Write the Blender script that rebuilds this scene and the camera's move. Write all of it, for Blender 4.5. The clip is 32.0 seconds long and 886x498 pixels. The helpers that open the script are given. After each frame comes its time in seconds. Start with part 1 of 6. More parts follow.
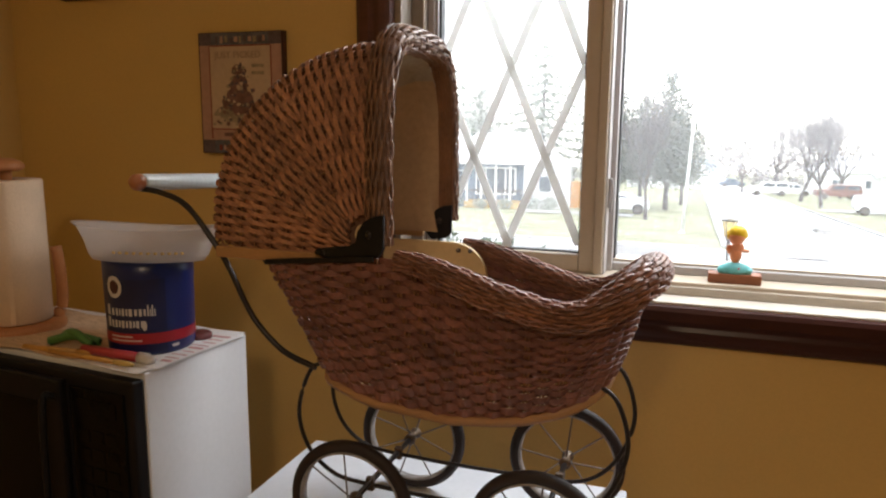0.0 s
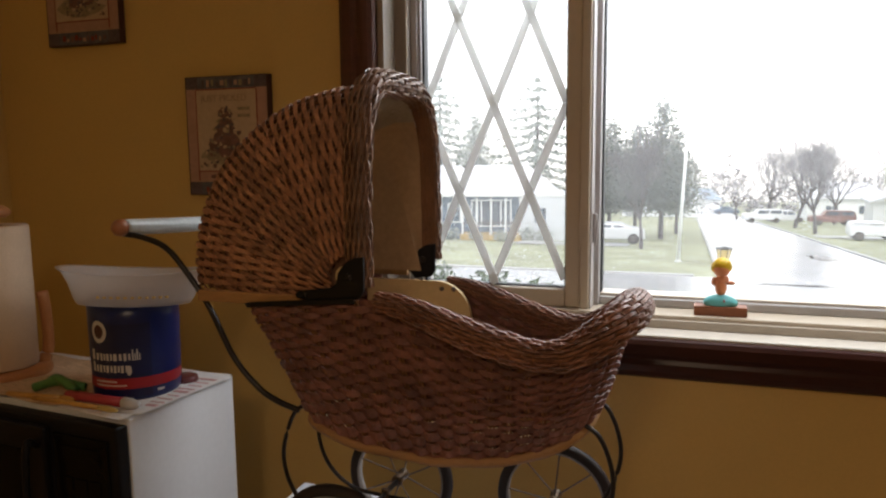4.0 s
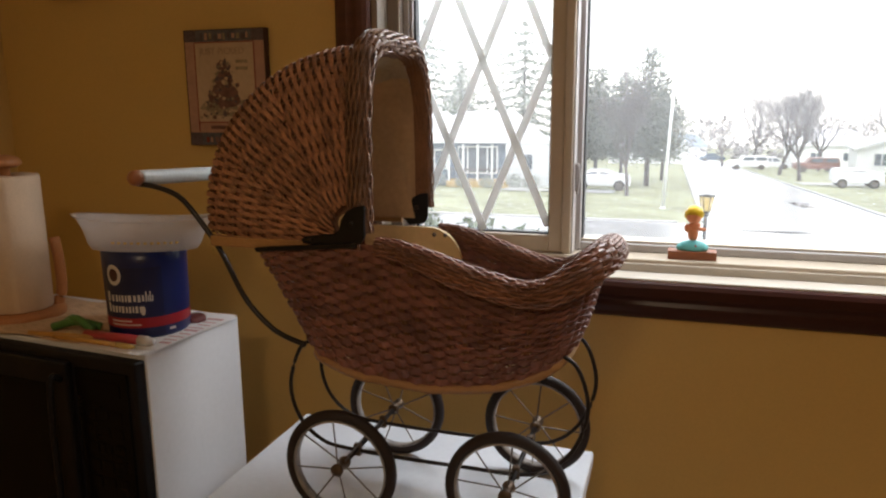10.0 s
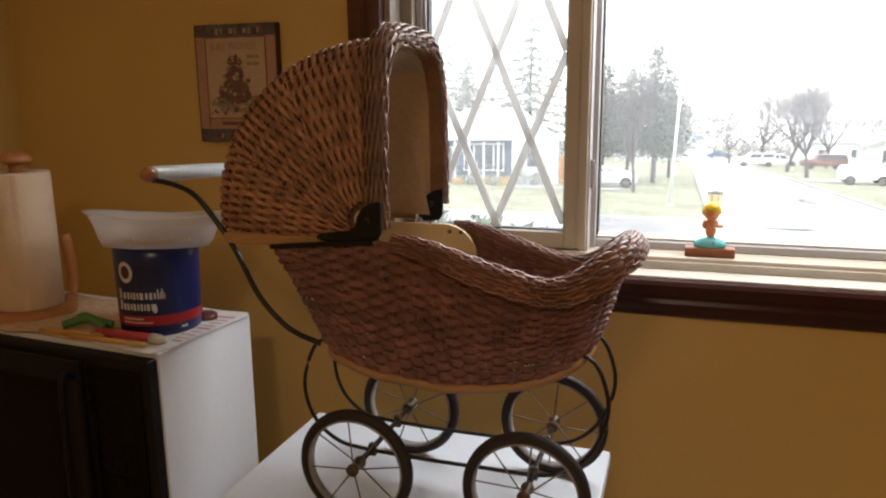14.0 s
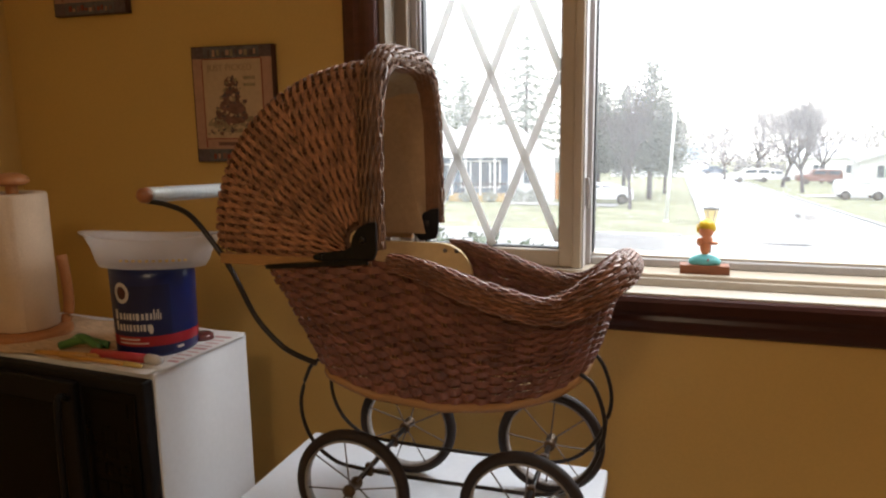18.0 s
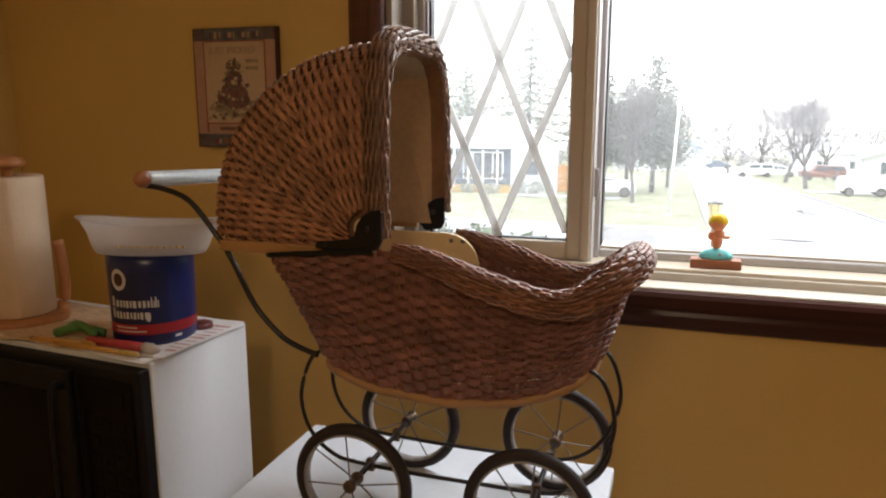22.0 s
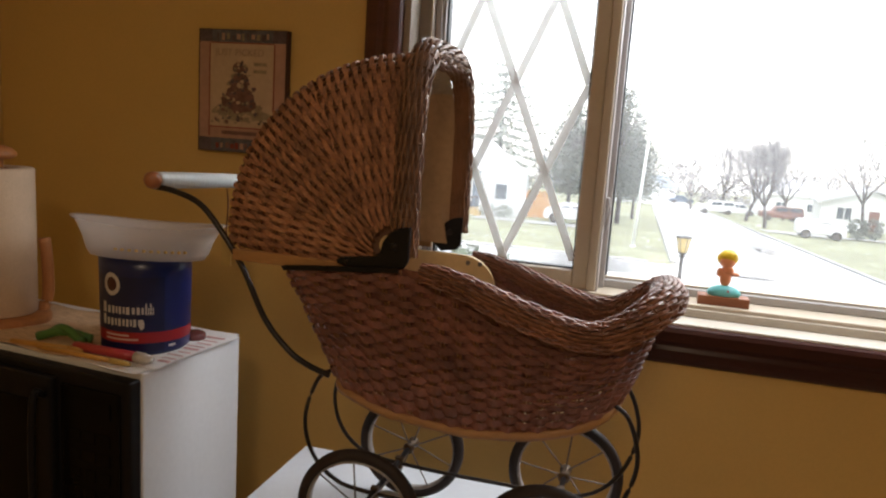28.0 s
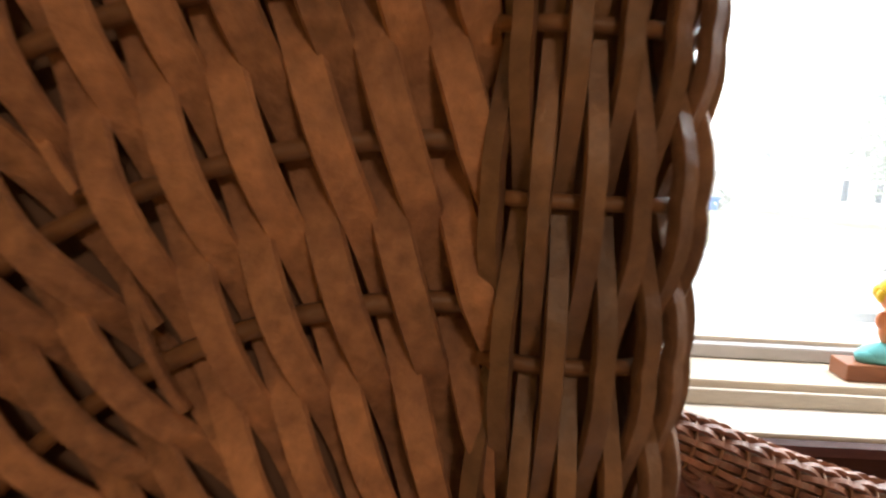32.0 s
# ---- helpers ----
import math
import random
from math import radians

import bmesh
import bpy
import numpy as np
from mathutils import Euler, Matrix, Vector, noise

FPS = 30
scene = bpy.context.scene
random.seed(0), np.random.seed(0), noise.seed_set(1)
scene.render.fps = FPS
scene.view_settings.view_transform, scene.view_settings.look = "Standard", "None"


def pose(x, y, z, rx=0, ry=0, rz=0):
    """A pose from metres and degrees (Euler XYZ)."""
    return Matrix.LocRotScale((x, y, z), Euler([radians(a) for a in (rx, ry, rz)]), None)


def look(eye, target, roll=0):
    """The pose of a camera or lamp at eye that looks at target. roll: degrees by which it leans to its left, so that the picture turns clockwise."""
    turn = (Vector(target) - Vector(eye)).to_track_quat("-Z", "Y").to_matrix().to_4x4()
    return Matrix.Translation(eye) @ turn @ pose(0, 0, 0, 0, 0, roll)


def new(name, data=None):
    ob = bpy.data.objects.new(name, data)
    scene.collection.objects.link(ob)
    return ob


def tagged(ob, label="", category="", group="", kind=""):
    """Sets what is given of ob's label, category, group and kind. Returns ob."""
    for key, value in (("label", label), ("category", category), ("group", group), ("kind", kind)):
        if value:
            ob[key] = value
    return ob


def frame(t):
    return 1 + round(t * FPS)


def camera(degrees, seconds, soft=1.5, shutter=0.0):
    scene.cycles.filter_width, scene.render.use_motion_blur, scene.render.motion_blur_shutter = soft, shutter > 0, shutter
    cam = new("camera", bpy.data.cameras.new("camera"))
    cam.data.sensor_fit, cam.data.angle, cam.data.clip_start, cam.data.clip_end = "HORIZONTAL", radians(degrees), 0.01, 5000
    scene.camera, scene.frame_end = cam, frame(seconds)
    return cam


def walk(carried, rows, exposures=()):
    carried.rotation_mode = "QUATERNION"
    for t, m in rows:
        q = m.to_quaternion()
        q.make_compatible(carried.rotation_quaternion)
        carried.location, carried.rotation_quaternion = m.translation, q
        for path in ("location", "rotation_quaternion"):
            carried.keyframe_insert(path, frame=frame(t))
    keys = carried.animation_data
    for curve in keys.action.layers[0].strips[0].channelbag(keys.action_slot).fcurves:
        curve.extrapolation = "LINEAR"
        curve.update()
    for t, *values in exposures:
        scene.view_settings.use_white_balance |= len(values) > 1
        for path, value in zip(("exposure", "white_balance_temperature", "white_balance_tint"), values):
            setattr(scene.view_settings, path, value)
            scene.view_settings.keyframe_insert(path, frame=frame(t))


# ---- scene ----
cam = camera(62.5, 32.0, soft=2.2, shutter=0.4)
PATH = [
    (0, (0.179, 0.329, 1.441), (-0.461, 2.194, 1.105), 0.5),
    (0.5, (0.183, 0.342, 1.433), (-0.461, 2.205, 1.091), -0.3),
    (1, (0.19, 0.344, 1.431), (-0.474, 2.199, 1.088), -0.7),
    (1.5, (0.194, 0.34, 1.437), (-0.479, 2.193, 1.101), -1.0),
    (2, (0.21, 0.345, 1.442), (-0.478, 2.196, 1.129), -2.1),
    (2.5, (0.199, 0.356, 1.434), (-0.462, 2.212, 1.092), -1.0),
    (4.5, (0.203, 0.329, 1.454), (-0.403, 2.223, 1.237), -0.7),
    (5, (0.212, 0.331, 1.451), (-0.288, 2.256, 1.234), -0.3),
    (5.5, (0.215, 0.337, 1.434), (-0.239, 2.265, 1.159), 2.4),
    (6, (0.225, 0.314, 1.438), (-0.452, 2.16, 1.075), -0.7),
    (6.5, (0.205, 0.28, 1.448), (-0.407, 2.14, 1.041), 0.8),
    (7, (0.184, 0.241, 1.478), (-0.368, 2.125, 1.099), 2.0),
    (7.5, (0.194, 0.21, 1.472), (-0.361, 2.107, 1.165), 0.9),
    (8, (0.201, 0.21, 1.46), (-0.347, 2.104, 1.126), 1.1),
    (8.5, (0.196, 0.222, 1.466), (-0.332, 2.114, 1.092), 1.5),
    (9, (0.199, 0.234, 1.465), (-0.35, 2.121, 1.092), 1.5),
    (9.5, (0.21, 0.242, 1.463), (-0.366, 2.118, 1.079), 0.1),
    (10, (0.22, 0.243, 1.466), (-0.374, 2.112, 1.075), -0.4),
    (10.5, (0.219, 0.239, 1.47), (-0.386, 2.107, 1.09), -0.3),
    (11, (0.222, 0.236, 1.469), (-0.394, 2.108, 1.126), -0.3),
    (11.5, (0.225, 0.237, 1.467), (-0.378, 2.113, 1.128), -1.1),
    (12, (0.219, 0.241, 1.468), (-0.375, 2.119, 1.124), -1.8),
    (12.5, (0.21, 0.241, 1.47), (-0.385, 2.12, 1.128), -1.0),
    (13, (0.203, 0.237, 1.463), (-0.402, 2.114, 1.134), -0.1),
    (13.5, (0.192, 0.251, 1.454), (-0.419, 2.117, 1.071), -0.9),
    (14, (0.199, 0.255, 1.462), (-0.41, 2.118, 1.064), -0.5),
    (14.5, (0.198, 0.259, 1.457), (-0.399, 2.126, 1.057), -0.8),
    (16.5, (0.192, 0.271, 1.464), (-0.397, 2.137, 1.052), 0.0),
    (17, (0.192, 0.26, 1.461), (-0.401, 2.133, 1.083), 0.1),
    (17.5, (0.193, 0.254, 1.465), (-0.404, 2.128, 1.102), 0.0),
    (18, (0.203, 0.252, 1.466), (-0.401, 2.125, 1.114), -0.8),
    (18.5, (0.199, 0.255, 1.463), (-0.387, 2.135, 1.113), -1.1),
    (19, (0.191, 0.26, 1.461), (-0.398, 2.135, 1.088), -1.0),
    (19.5, (0.184, 0.267, 1.46), (-0.442, 2.123, 1.059), 1.3),
    (20, (0.186, 0.271, 1.461), (-0.421, 2.135, 1.064), 1.7),
    (20.5, (0.192, 0.278, 1.466), (-0.37, 2.162, 1.102), 1.0),
    (21, (0.18, 0.281, 1.46), (-0.365, 2.172, 1.103), 0.7),
    (21.5, (0.18, 0.285, 1.457), (-0.397, 2.164, 1.087), 0.3),
    (22, (0.185, 0.282, 1.459), (-0.421, 2.15, 1.082), 0.0),
    (22.5, (0.187, 0.281, 1.458), (-0.425, 2.144, 1.068), -0.1),
    (23, (0.187, 0.279, 1.465), (-0.444, 2.136, 1.074), -0.1),
    (23.5, (0.19, 0.278, 1.471), (-0.46, 2.132, 1.092), -0.2),
    (24, (0.198, 0.272, 1.473), (-0.462, 2.127, 1.12), -0.4),
    (24.5, (0.196, 0.273, 1.473), (-0.471, 2.126, 1.124), -1.0),
    (25, (0.186, 0.276, 1.47), (-0.485, 2.127, 1.121), -0.9),
    (25.5, (0.183, 0.279, 1.476), (-0.479, 2.135, 1.134), -1.1),
    (27.5, (0.133, 0.292, 1.464), (-0.45, 2.179, 1.148), 1.5),
    (28, (0.092, 0.295, 1.453), (-0.424, 2.2, 1.13), 3.8),
    (28.5, (0.086, 0.386, 1.453), (-0.49, 2.277, 1.15), 1.3),
    (29, (0.081, 0.526, 1.447), (-0.616, 2.379, 1.162), 0.6),
    (29.5, (0.037, 0.626, 1.433), (-0.704, 2.461, 1.14), 0.4),
    (30, (-0.09, 0.714, 1.442), (-0.471, 2.665, 1.216), 1.4),
    (30.3, (-0.15, 0.763, 1.426), (-0.305, 2.749, 1.244), 0.9),
    (30.6, (-0.194, 0.829, 1.412), (-0.182, 2.816, 1.184), 3.5),
    (30.8, (-0.205, 0.88, 1.406), (-0.166, 2.866, 1.167), 3.5),
    (31, (-0.203, 0.937, 1.41), (-0.232, 2.913, 1.114), 3.7),
    (31.2, (-0.202, 0.983, 1.406), (-0.285, 2.959, 1.113), 3.4),
    (31.6, (-0.214, 1.031, 1.4), (-0.302, 3.006, 1.095), 3.1),
    (32, (-0.225, 1.072, 1.395), (-0.203, 3.041, 1.04), 3.2),
]
EXPOSURES = [(0.0, 1.75), (2.5, 1.75), (4.5, 1.1), (6.0, 1.2), (7.0, 1.65), (8.0, 1.15), (9.0, 1.45), (13.0, 1.45), (14.0, 1.65), (17.0, 1.65), (23.0, 1.75), (25.5, 1.7), (28.0, 1.55), (29.0, 1.48), (30.0, 1.85), (30.5, 1.3), (31.0, 1.1), (31.5, 1.4), (32.0, 2.3)]
walk(cam, [(t, look(eye, target, roll)) for t, eye, target, roll in PATH], EXPOSURES)

# ---- world, sun, lamps ----
world = bpy.data.worlds.new("overcast_sky")
scene.world = world
world.use_nodes = True
wn = world.node_tree
sky = wn.nodes.new("ShaderNodeTexSky")
sky.sky_type = "NISHITA"
sky.sun_disc = False
sky.sun_elevation = radians(55)
sky.sun_rotation = radians(20)
sky.dust_density = 0.6
sky.ozone_density = 1.0
cloud = wn.nodes.new("ShaderNodeHueSaturation")
cloud.inputs["Saturation"].default_value = 0.22
wn.links.new(sky.outputs[0], cloud.inputs["Color"])
wn.links.new(cloud.outputs[0], wn.nodes["Background"].inputs[0])
wn.nodes["Background"].inputs[1].default_value = 0.15

sun_data = bpy.data.lights.new("sun", "SUN")
sun_data.energy, sun_data.angle, sun_data.color = 1.2, radians(25), (1.0, 0.97, 0.93)
sun = new("sun", sun_data)
sun.matrix_world = look((4, 12, 14), (0, 22, 0))

lamp_data = bpy.data.lights.new("ceiling_lamp_light", "AREA")
lamp_data.shape, lamp_data.size, lamp_data.energy, lamp_data.color = "DISK", 0.32, 3.85, (1.0, 0.735, 0.485)
lamp_light = new("ceiling_lamp_light", lamp_data)
lamp_light.matrix_world = look((0.15, -0.6, 2.27), (0.15, -0.6, 0))


# area lamp added out of view in the upper window opening, boosting the sky's daylight
sky_data = bpy.data.lights.new("window_daylight", "AREA")
sky_data.shape, sky_data.size, sky_data.size_y, sky_data.energy, sky_data.color = "RECTANGLE", 1.6, 0.22, 8.5, (0.93, 0.97, 1.0)
sky_light = new("window_daylight", sky_data)
sky_light.matrix_world = look((0.45, 1.93, 2.0), (0.05, 0.9, 0.75))


# ---- materials ----
def mat(name, color, rough=0.6, metal=0.0, var=0.15, scale=12.0, bump=0.1, fine=90.0, spread=0.0, spec=0.5, stretch=(1, 1, 1), trans=0.0, stain=0.0, stain_scale=22.0):
    """A procedural surface: base colour with broad and fine variation, fine relief and, with spread, a tone of its own for each object."""
    m = bpy.data.materials.new(name)
    m.use_nodes = True
    nt = m.node_tree
    b = nt.nodes["Principled BSDF"]
    tc = nt.nodes.new("ShaderNodeTexCoord")
    mp = nt.nodes.new("ShaderNodeMapping")
    mp.inputs["Scale"].default_value = stretch
    nt.links.new(tc.outputs["Object"], mp.inputs[0])
    n1, n2 = nt.nodes.new("ShaderNodeTexNoise"), nt.nodes.new("ShaderNodeTexNoise")
    n1.inputs["Scale"].default_value, n2.inputs["Scale"].default_value = scale, fine
    n1.inputs["Detail"].default_value, n2.inputs["Detail"].default_value = 4, 6
    nt.links.new(mp.outputs[0], n1.inputs[0])
    nt.links.new(mp.outputs[0], n2.inputs[0])
    add = nt.nodes.new("ShaderNodeMath")
    add.operation = "ADD"
    nt.links.new(n1.outputs[0], add.inputs[0])
    nt.links.new(n2.outputs[0], add.inputs[1])
    last = add.outputs[0]
    if spread:
        info, mul, more = nt.nodes.new("ShaderNodeObjectInfo"), nt.nodes.new("ShaderNodeMath"), nt.nodes.new("ShaderNodeMath")
        mul.operation, more.operation = "MULTIPLY_ADD", "ADD"
        mul.inputs[1].default_value, mul.inputs[2].default_value = spread, -spread / 2
        nt.links.new(info.outputs["Random"], mul.inputs[0])
        nt.links.new(mul.outputs[0], more.inputs[0])
        nt.links.new(last, more.inputs[1])
        last = more.outputs[0]
    ramp = nt.nodes.new("ShaderNodeMapRange")
    ramp.inputs["From Min"].default_value, ramp.inputs["From Max"].default_value = 0.6, 1.4
    ramp.inputs["To Min"].default_value, ramp.inputs["To Max"].default_value = 1 - var, 1 + var
    nt.links.new(last, ramp.inputs[0])
    mix = nt.nodes.new("ShaderNodeVectorMath")
    mix.operation = "SCALE"
    mix.inputs[0].default_value = color
    nt.links.new(ramp.outputs[0], mix.inputs["Scale"])
    tone = mix.outputs[0]
    if stain:
        n3, cut, dark = nt.nodes.new("ShaderNodeTexNoise"), nt.nodes.new("ShaderNodeMapRange"), nt.nodes.new("ShaderNodeMix")
        n3.inputs["Scale"].default_value, n3.inputs["Detail"].default_value, n3.inputs["Roughness"].default_value = stain_scale, 8, 0.7
        cut.inputs["From Min"].default_value, cut.inputs["From Max"].default_value, cut.inputs["To Max"].default_value = 0.42, 0.72, stain
        dark.data_type = "RGBA"
        dark.inputs["B"].default_value = (color[0] * 0.25, color[1] * 0.2, color[2] * 0.3, 1)
        nt.links.new(mp.outputs[0], n3.inputs[0])
        nt.links.new(n3.outputs[0], cut.inputs[0])
        nt.links.new(cut.outputs[0], dark.inputs["Factor"])
        nt.links.new(tone, dark.inputs["A"])
        tone = dark.outputs["Result"]
    nt.links.new(tone, b.inputs["Base Color"])
    b.inputs["Roughness"].default_value, b.inputs["Metallic"].default_value = rough, metal
    b.inputs["Specular IOR Level"].default_value = spec
    b.inputs["Transmission Weight"].default_value = trans
    if bump:
        bp = nt.nodes.new("ShaderNodeBump")
        bp.inputs["Strength"].default_value, bp.inputs["Distance"].default_value = bump, 0.002
        nt.links.new(n2.outputs[0], bp.inputs["Height"])
        nt.links.new(bp.outputs[0], b.inputs["Normal"])
    return m


M_WALL = mat("yellow_wall_paint", (0.62, 0.405, 0.124), 0.55, var=0.05, scale=3, bump=0.12, fine=160)
M_CEIL = mat("ceiling_paint", (0.75, 0.72, 0.66), 0.8, var=0.04)
M_FLOOR = mat("floor_tile", (0.35, 0.27, 0.2), 0.5, var=0.1)
M_TRIM = mat("dark_stained_wood", (0.045, 0.014, 0.0105), 0.28, var=0.3, scale=8, fine=60, bump=0.08, stretch=(1, 8, 8), spec=0.2)
M_TRIM_V = mat("dark_stained_upright_wood", (0.075, 0.022, 0.014), 0.28, var=0.3, scale=8, fine=60, bump=0.08, stretch=(8, 8, 1))
M_SILL = mat("worn_cream_wood", (0.52, 0.465, 0.395), 0.5, var=0.16, scale=14, fine=70, bump=0.15, stretch=(1, 6, 6))
M_VINYL = mat("cream_window_frame", (0.55, 0.47, 0.37), 0.28, var=0.05, scale=5, bump=0.05)
M_VINYL2 = mat("grey_window_channel", (0.42, 0.40, 0.40), 0.4, var=0.08, scale=7, bump=0.05)
M_GASKET = mat("black_gasket", (0.02, 0.02, 0.02), 0.6, var=0.1)
M_LATTICE = mat("grey_lattice_bar", (0.90, 0.91, 0.91), 0.6, var=0.05, scale=20, bump=0.05)
_l = M_LATTICE.node_tree
_l1, _l2 = _l.nodes.new("ShaderNodeBsdfTranslucent"), _l.nodes.new("ShaderNodeMixShader")
_l1.inputs[0].default_value, _l2.inputs[0].default_value = (0.94, 0.95, 0.95, 1), 0.46
_l.links.new(_l.nodes["Principled BSDF"].outputs[0], _l2.inputs[1])
_l.links.new(_l1.outputs[0], _l2.inputs[2])
_l.links.new(_l2.outputs[0], _l.nodes["Material Output"].inputs[0])
M_STRIP = mat("honey_wicker_strip", (0.375, 0.177, 0.092), 0.74, var=0.5, scale=30, fine=320, bump=0.45, spread=0.45, stain=0.7, stain_scale=60)
M_WEAVER = mat("brown_wicker_weaver", (0.200, 0.082, 0.062), 0.42, var=0.45, scale=30, fine=260, bump=0.45, spread=0.4, stain=0.6, stain_scale=26)
M_RIMREED = mat("golden_brown_rim_reed", (0.25, 0.112, 0.068), 0.36, var=0.45, scale=30, fine=260, bump=0.45, spread=0.4, spec=0.45, stain=0.6, stain_scale=26)
M_BORDER = mat("grey_brown_border_reed", (0.20, 0.105, 0.058), 0.50, var=0.45, scale=30, fine=260, bump=0.3, spread=0.4, stain=0.8, stain_scale=48)
M_GREYWALL = mat("grey_white_siding", (0.62, 0.64, 0.67), 0.7, var=0.1, scale=1.0, stretch=(0.3, 0.3, 12))
# dark colour standing in for the shade deep in the weave's gaps
M_BACK = mat("dark_backing_cloth", (0.17, 0.090, 0.056), 0.9, var=0.3, scale=30)
# backlit shade of the jamb and side frame is put into this colour
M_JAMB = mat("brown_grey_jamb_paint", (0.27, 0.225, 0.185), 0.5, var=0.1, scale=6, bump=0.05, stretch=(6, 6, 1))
M_STAKE = mat("brown_wicker_stake", (0.19, 0.085, 0.036), 0.5, var=0.35, scale=30, fine=200, bump=0.3)
M_BANDW = mat("pale_wooden_band", (0.36, 0.19, 0.075), 0.45, var=0.2, scale=10, fine=80, bump=0.1, stretch=(1, 6, 6))
M_LINING = mat("tan_lining", (0.42, 0.29, 0.175), 0.85, var=0.16, scale=9, fine=120, bump=0.2)
M_LINING2 = mat("grey_cream_lining", (0.36, 0.30, 0.225), 0.9, var=0.2, scale=14, fine=120, bump=0.3)
M_PANEL = mat("cream_painted_board", (0.62, 0.46, 0.24), 0.5, var=0.1, scale=8, bump=0.08)
M_BLACK = mat("black_enamelled_metal", (0.006, 0.006, 0.007), 0.42, var=0.3, scale=30, bump=0.15, spec=0.25)
M_IRON = mat("dark_painted_iron", (0.022, 0.018, 0.018), 0.35, metal=0.4, var=0.35, scale=25, bump=0.15)
M_TYRE = mat("dark_brown_rubber", (0.017, 0.009, 0.008), 0.68, var=0.3, scale=20, bump=0.2)
M_RIM = mat("worn_brown_rim", (0.30, 0.28, 0.27), 0.45, metal=0.3, var=0.4, scale=25, bump=0.2)
M_HUB = mat("rusty_brown_hub", (0.09, 0.055, 0.03), 0.45, metal=0.4, var=0.4, scale=40, bump=0.2)
M_SPOKE = mat("dull_steel_spoke", (0.16, 0.14, 0.13), 0.4, metal=0.6, var=0.3)
M_GRIP = mat("pale_blue_white_grip", (0.62, 0.66, 0.66), 0.3, var=0.14, scale=20, bump=0.06, stretch=(8, 1, 8))
M_GRIPEND = mat("varnished_wooden_knob", (0.36, 0.14, 0.06), 0.35, var=0.2, scale=25)
M_WHITE = mat("white_enamel", (0.74, 0.75, 0.79), 0.35, var=0.04, scale=3, bump=0.02)
M_APPL = mat("white_worktop", (0.66, 0.685, 0.74), 0.35, var=0.05, scale=4, bump=0.03)
M_DOOR = mat("black_glossy_plastic", (0.013, 0.0115, 0.012), 0.4, var=0.2, bump=0.02, spec=0.10)
M_DOOR2 = mat("smoked_glass", (0.006, 0.005, 0.005), 0.15, var=0.1, bump=0.0, spec=0.08)
M_BLUE = mat("dark_blue_plastic", (0.005, 0.014, 0.095), 0.3, var=0.08, scale=6, bump=0.03)
M_NAVY = mat("printed_navy_label", (0.004, 0.010, 0.062), 0.3, var=0.08, bump=0.02)
M_RED = mat("red_label_band", (0.30, 0.012, 0.022), 0.3, var=0.1, bump=0.02)
M_PRINT = mat("white_print", (0.55, 0.52, 0.52), 0.5, var=0.08, bump=0.0)
M_COFFEE = mat("brown_cup_print", (0.06, 0.015, 0.02), 0.5, var=0.1, bump=0.0)
M_BOWL = mat("milky_plastic", (0.74, 0.70, 0.68), 0.35, var=0.05, scale=6, bump=0.03)
_b = M_BOWL.node_tree   # thin milky plastic that lets light through
_b1, _b2, _b3, _b4 = _b.nodes.new("ShaderNodeBsdfTranslucent"), _b.nodes.new("ShaderNodeMixShader"), _b.nodes.new("ShaderNodeBsdfTransparent"), _b.nodes.new("ShaderNodeMixShader")
_b1.inputs[0].default_value, _b2.inputs[0].default_value, _b4.inputs[0].default_value = (0.85, 0.80, 0.76, 1), 0.45, 0.5
_b.links.new(_b.nodes["Principled BSDF"].outputs[0], _b2.inputs[1])
_b.links.new(_b1.outputs[0], _b2.inputs[2])
_b.links.new(_b2.outputs[0], _b4.inputs[1])
_b.links.new(_b3.outputs[0], _b4.inputs[2])
_b.links.new(_b4.outputs[0], _b.nodes["Material Output"].inputs[0])
# white paper with the warm lamp and wall glow put into its colour
M_TOWEL = mat("paper_towel", (0.66, 0.50, 0.36), 0.9, var=0.06, scale=30, fine=220, bump=0.5)
M_KNOB = mat("orange_pine", (0.42, 0.17, 0.06), 0.45, var=0.2, scale=12, stretch=(4, 4, 1))
M_PAPER = mat("white_paper", (0.82, 0.80, 0.80), 0.75, var=0.06, scale=12, bump=0.1)
M_PINK = mat("faded_pink_print", (0.62, 0.33, 0.33), 0.75, var=0.3, scale=60, bump=0.0)
M_CLOTH = mat("striped_napkin", (0.55, 0.38, 0.24), 0.9, var=0.4, scale=40, bump=0.3, stretch=(1, 6, 1))
M_GREEN = mat("green_plastic", (0.07, 0.19, 0.045), 0.4, var=0.15)
M_PENRED = mat("red_pen_barrel", (0.42, 0.04, 0.05), 0.35, var=0.1)
M_PENY = mat("yellow_pencil_paint", (0.55, 0.28, 0.06), 0.4, var=0.15)
M_PURPLE = mat("dark_red_plastic", (0.12, 0.03, 0.03), 0.4, var=0.2)
M_PLQ = mat("plaque_cream_print", (0.50, 0.36, 0.23), 0.6, var=0.12, scale=20, bump=0.1)
M_PLQB = mat("plaque_slate_border", (0.105, 0.10, 0.11), 0.6, var=0.5, scale=60, bump=0.1)
M_PLQP = mat("plaque_pink_border", (0.42, 0.24, 0.17), 0.6, var=0.15, scale=30, bump=0.1)
M_PLQR = mat("plaque_red_line", (0.22, 0.03, 0.02), 0.6, var=0.1, bump=0.0)
M_PLQD = mat("plaque_dark_print", (0.10, 0.07, 0.075), 0.6, var=0.5, scale=60, bump=0.0)
M_PLQH = mat("plaque_brick_print", (0.17, 0.082, 0.066), 0.6, var=0.4, scale=60, bump=0.0)
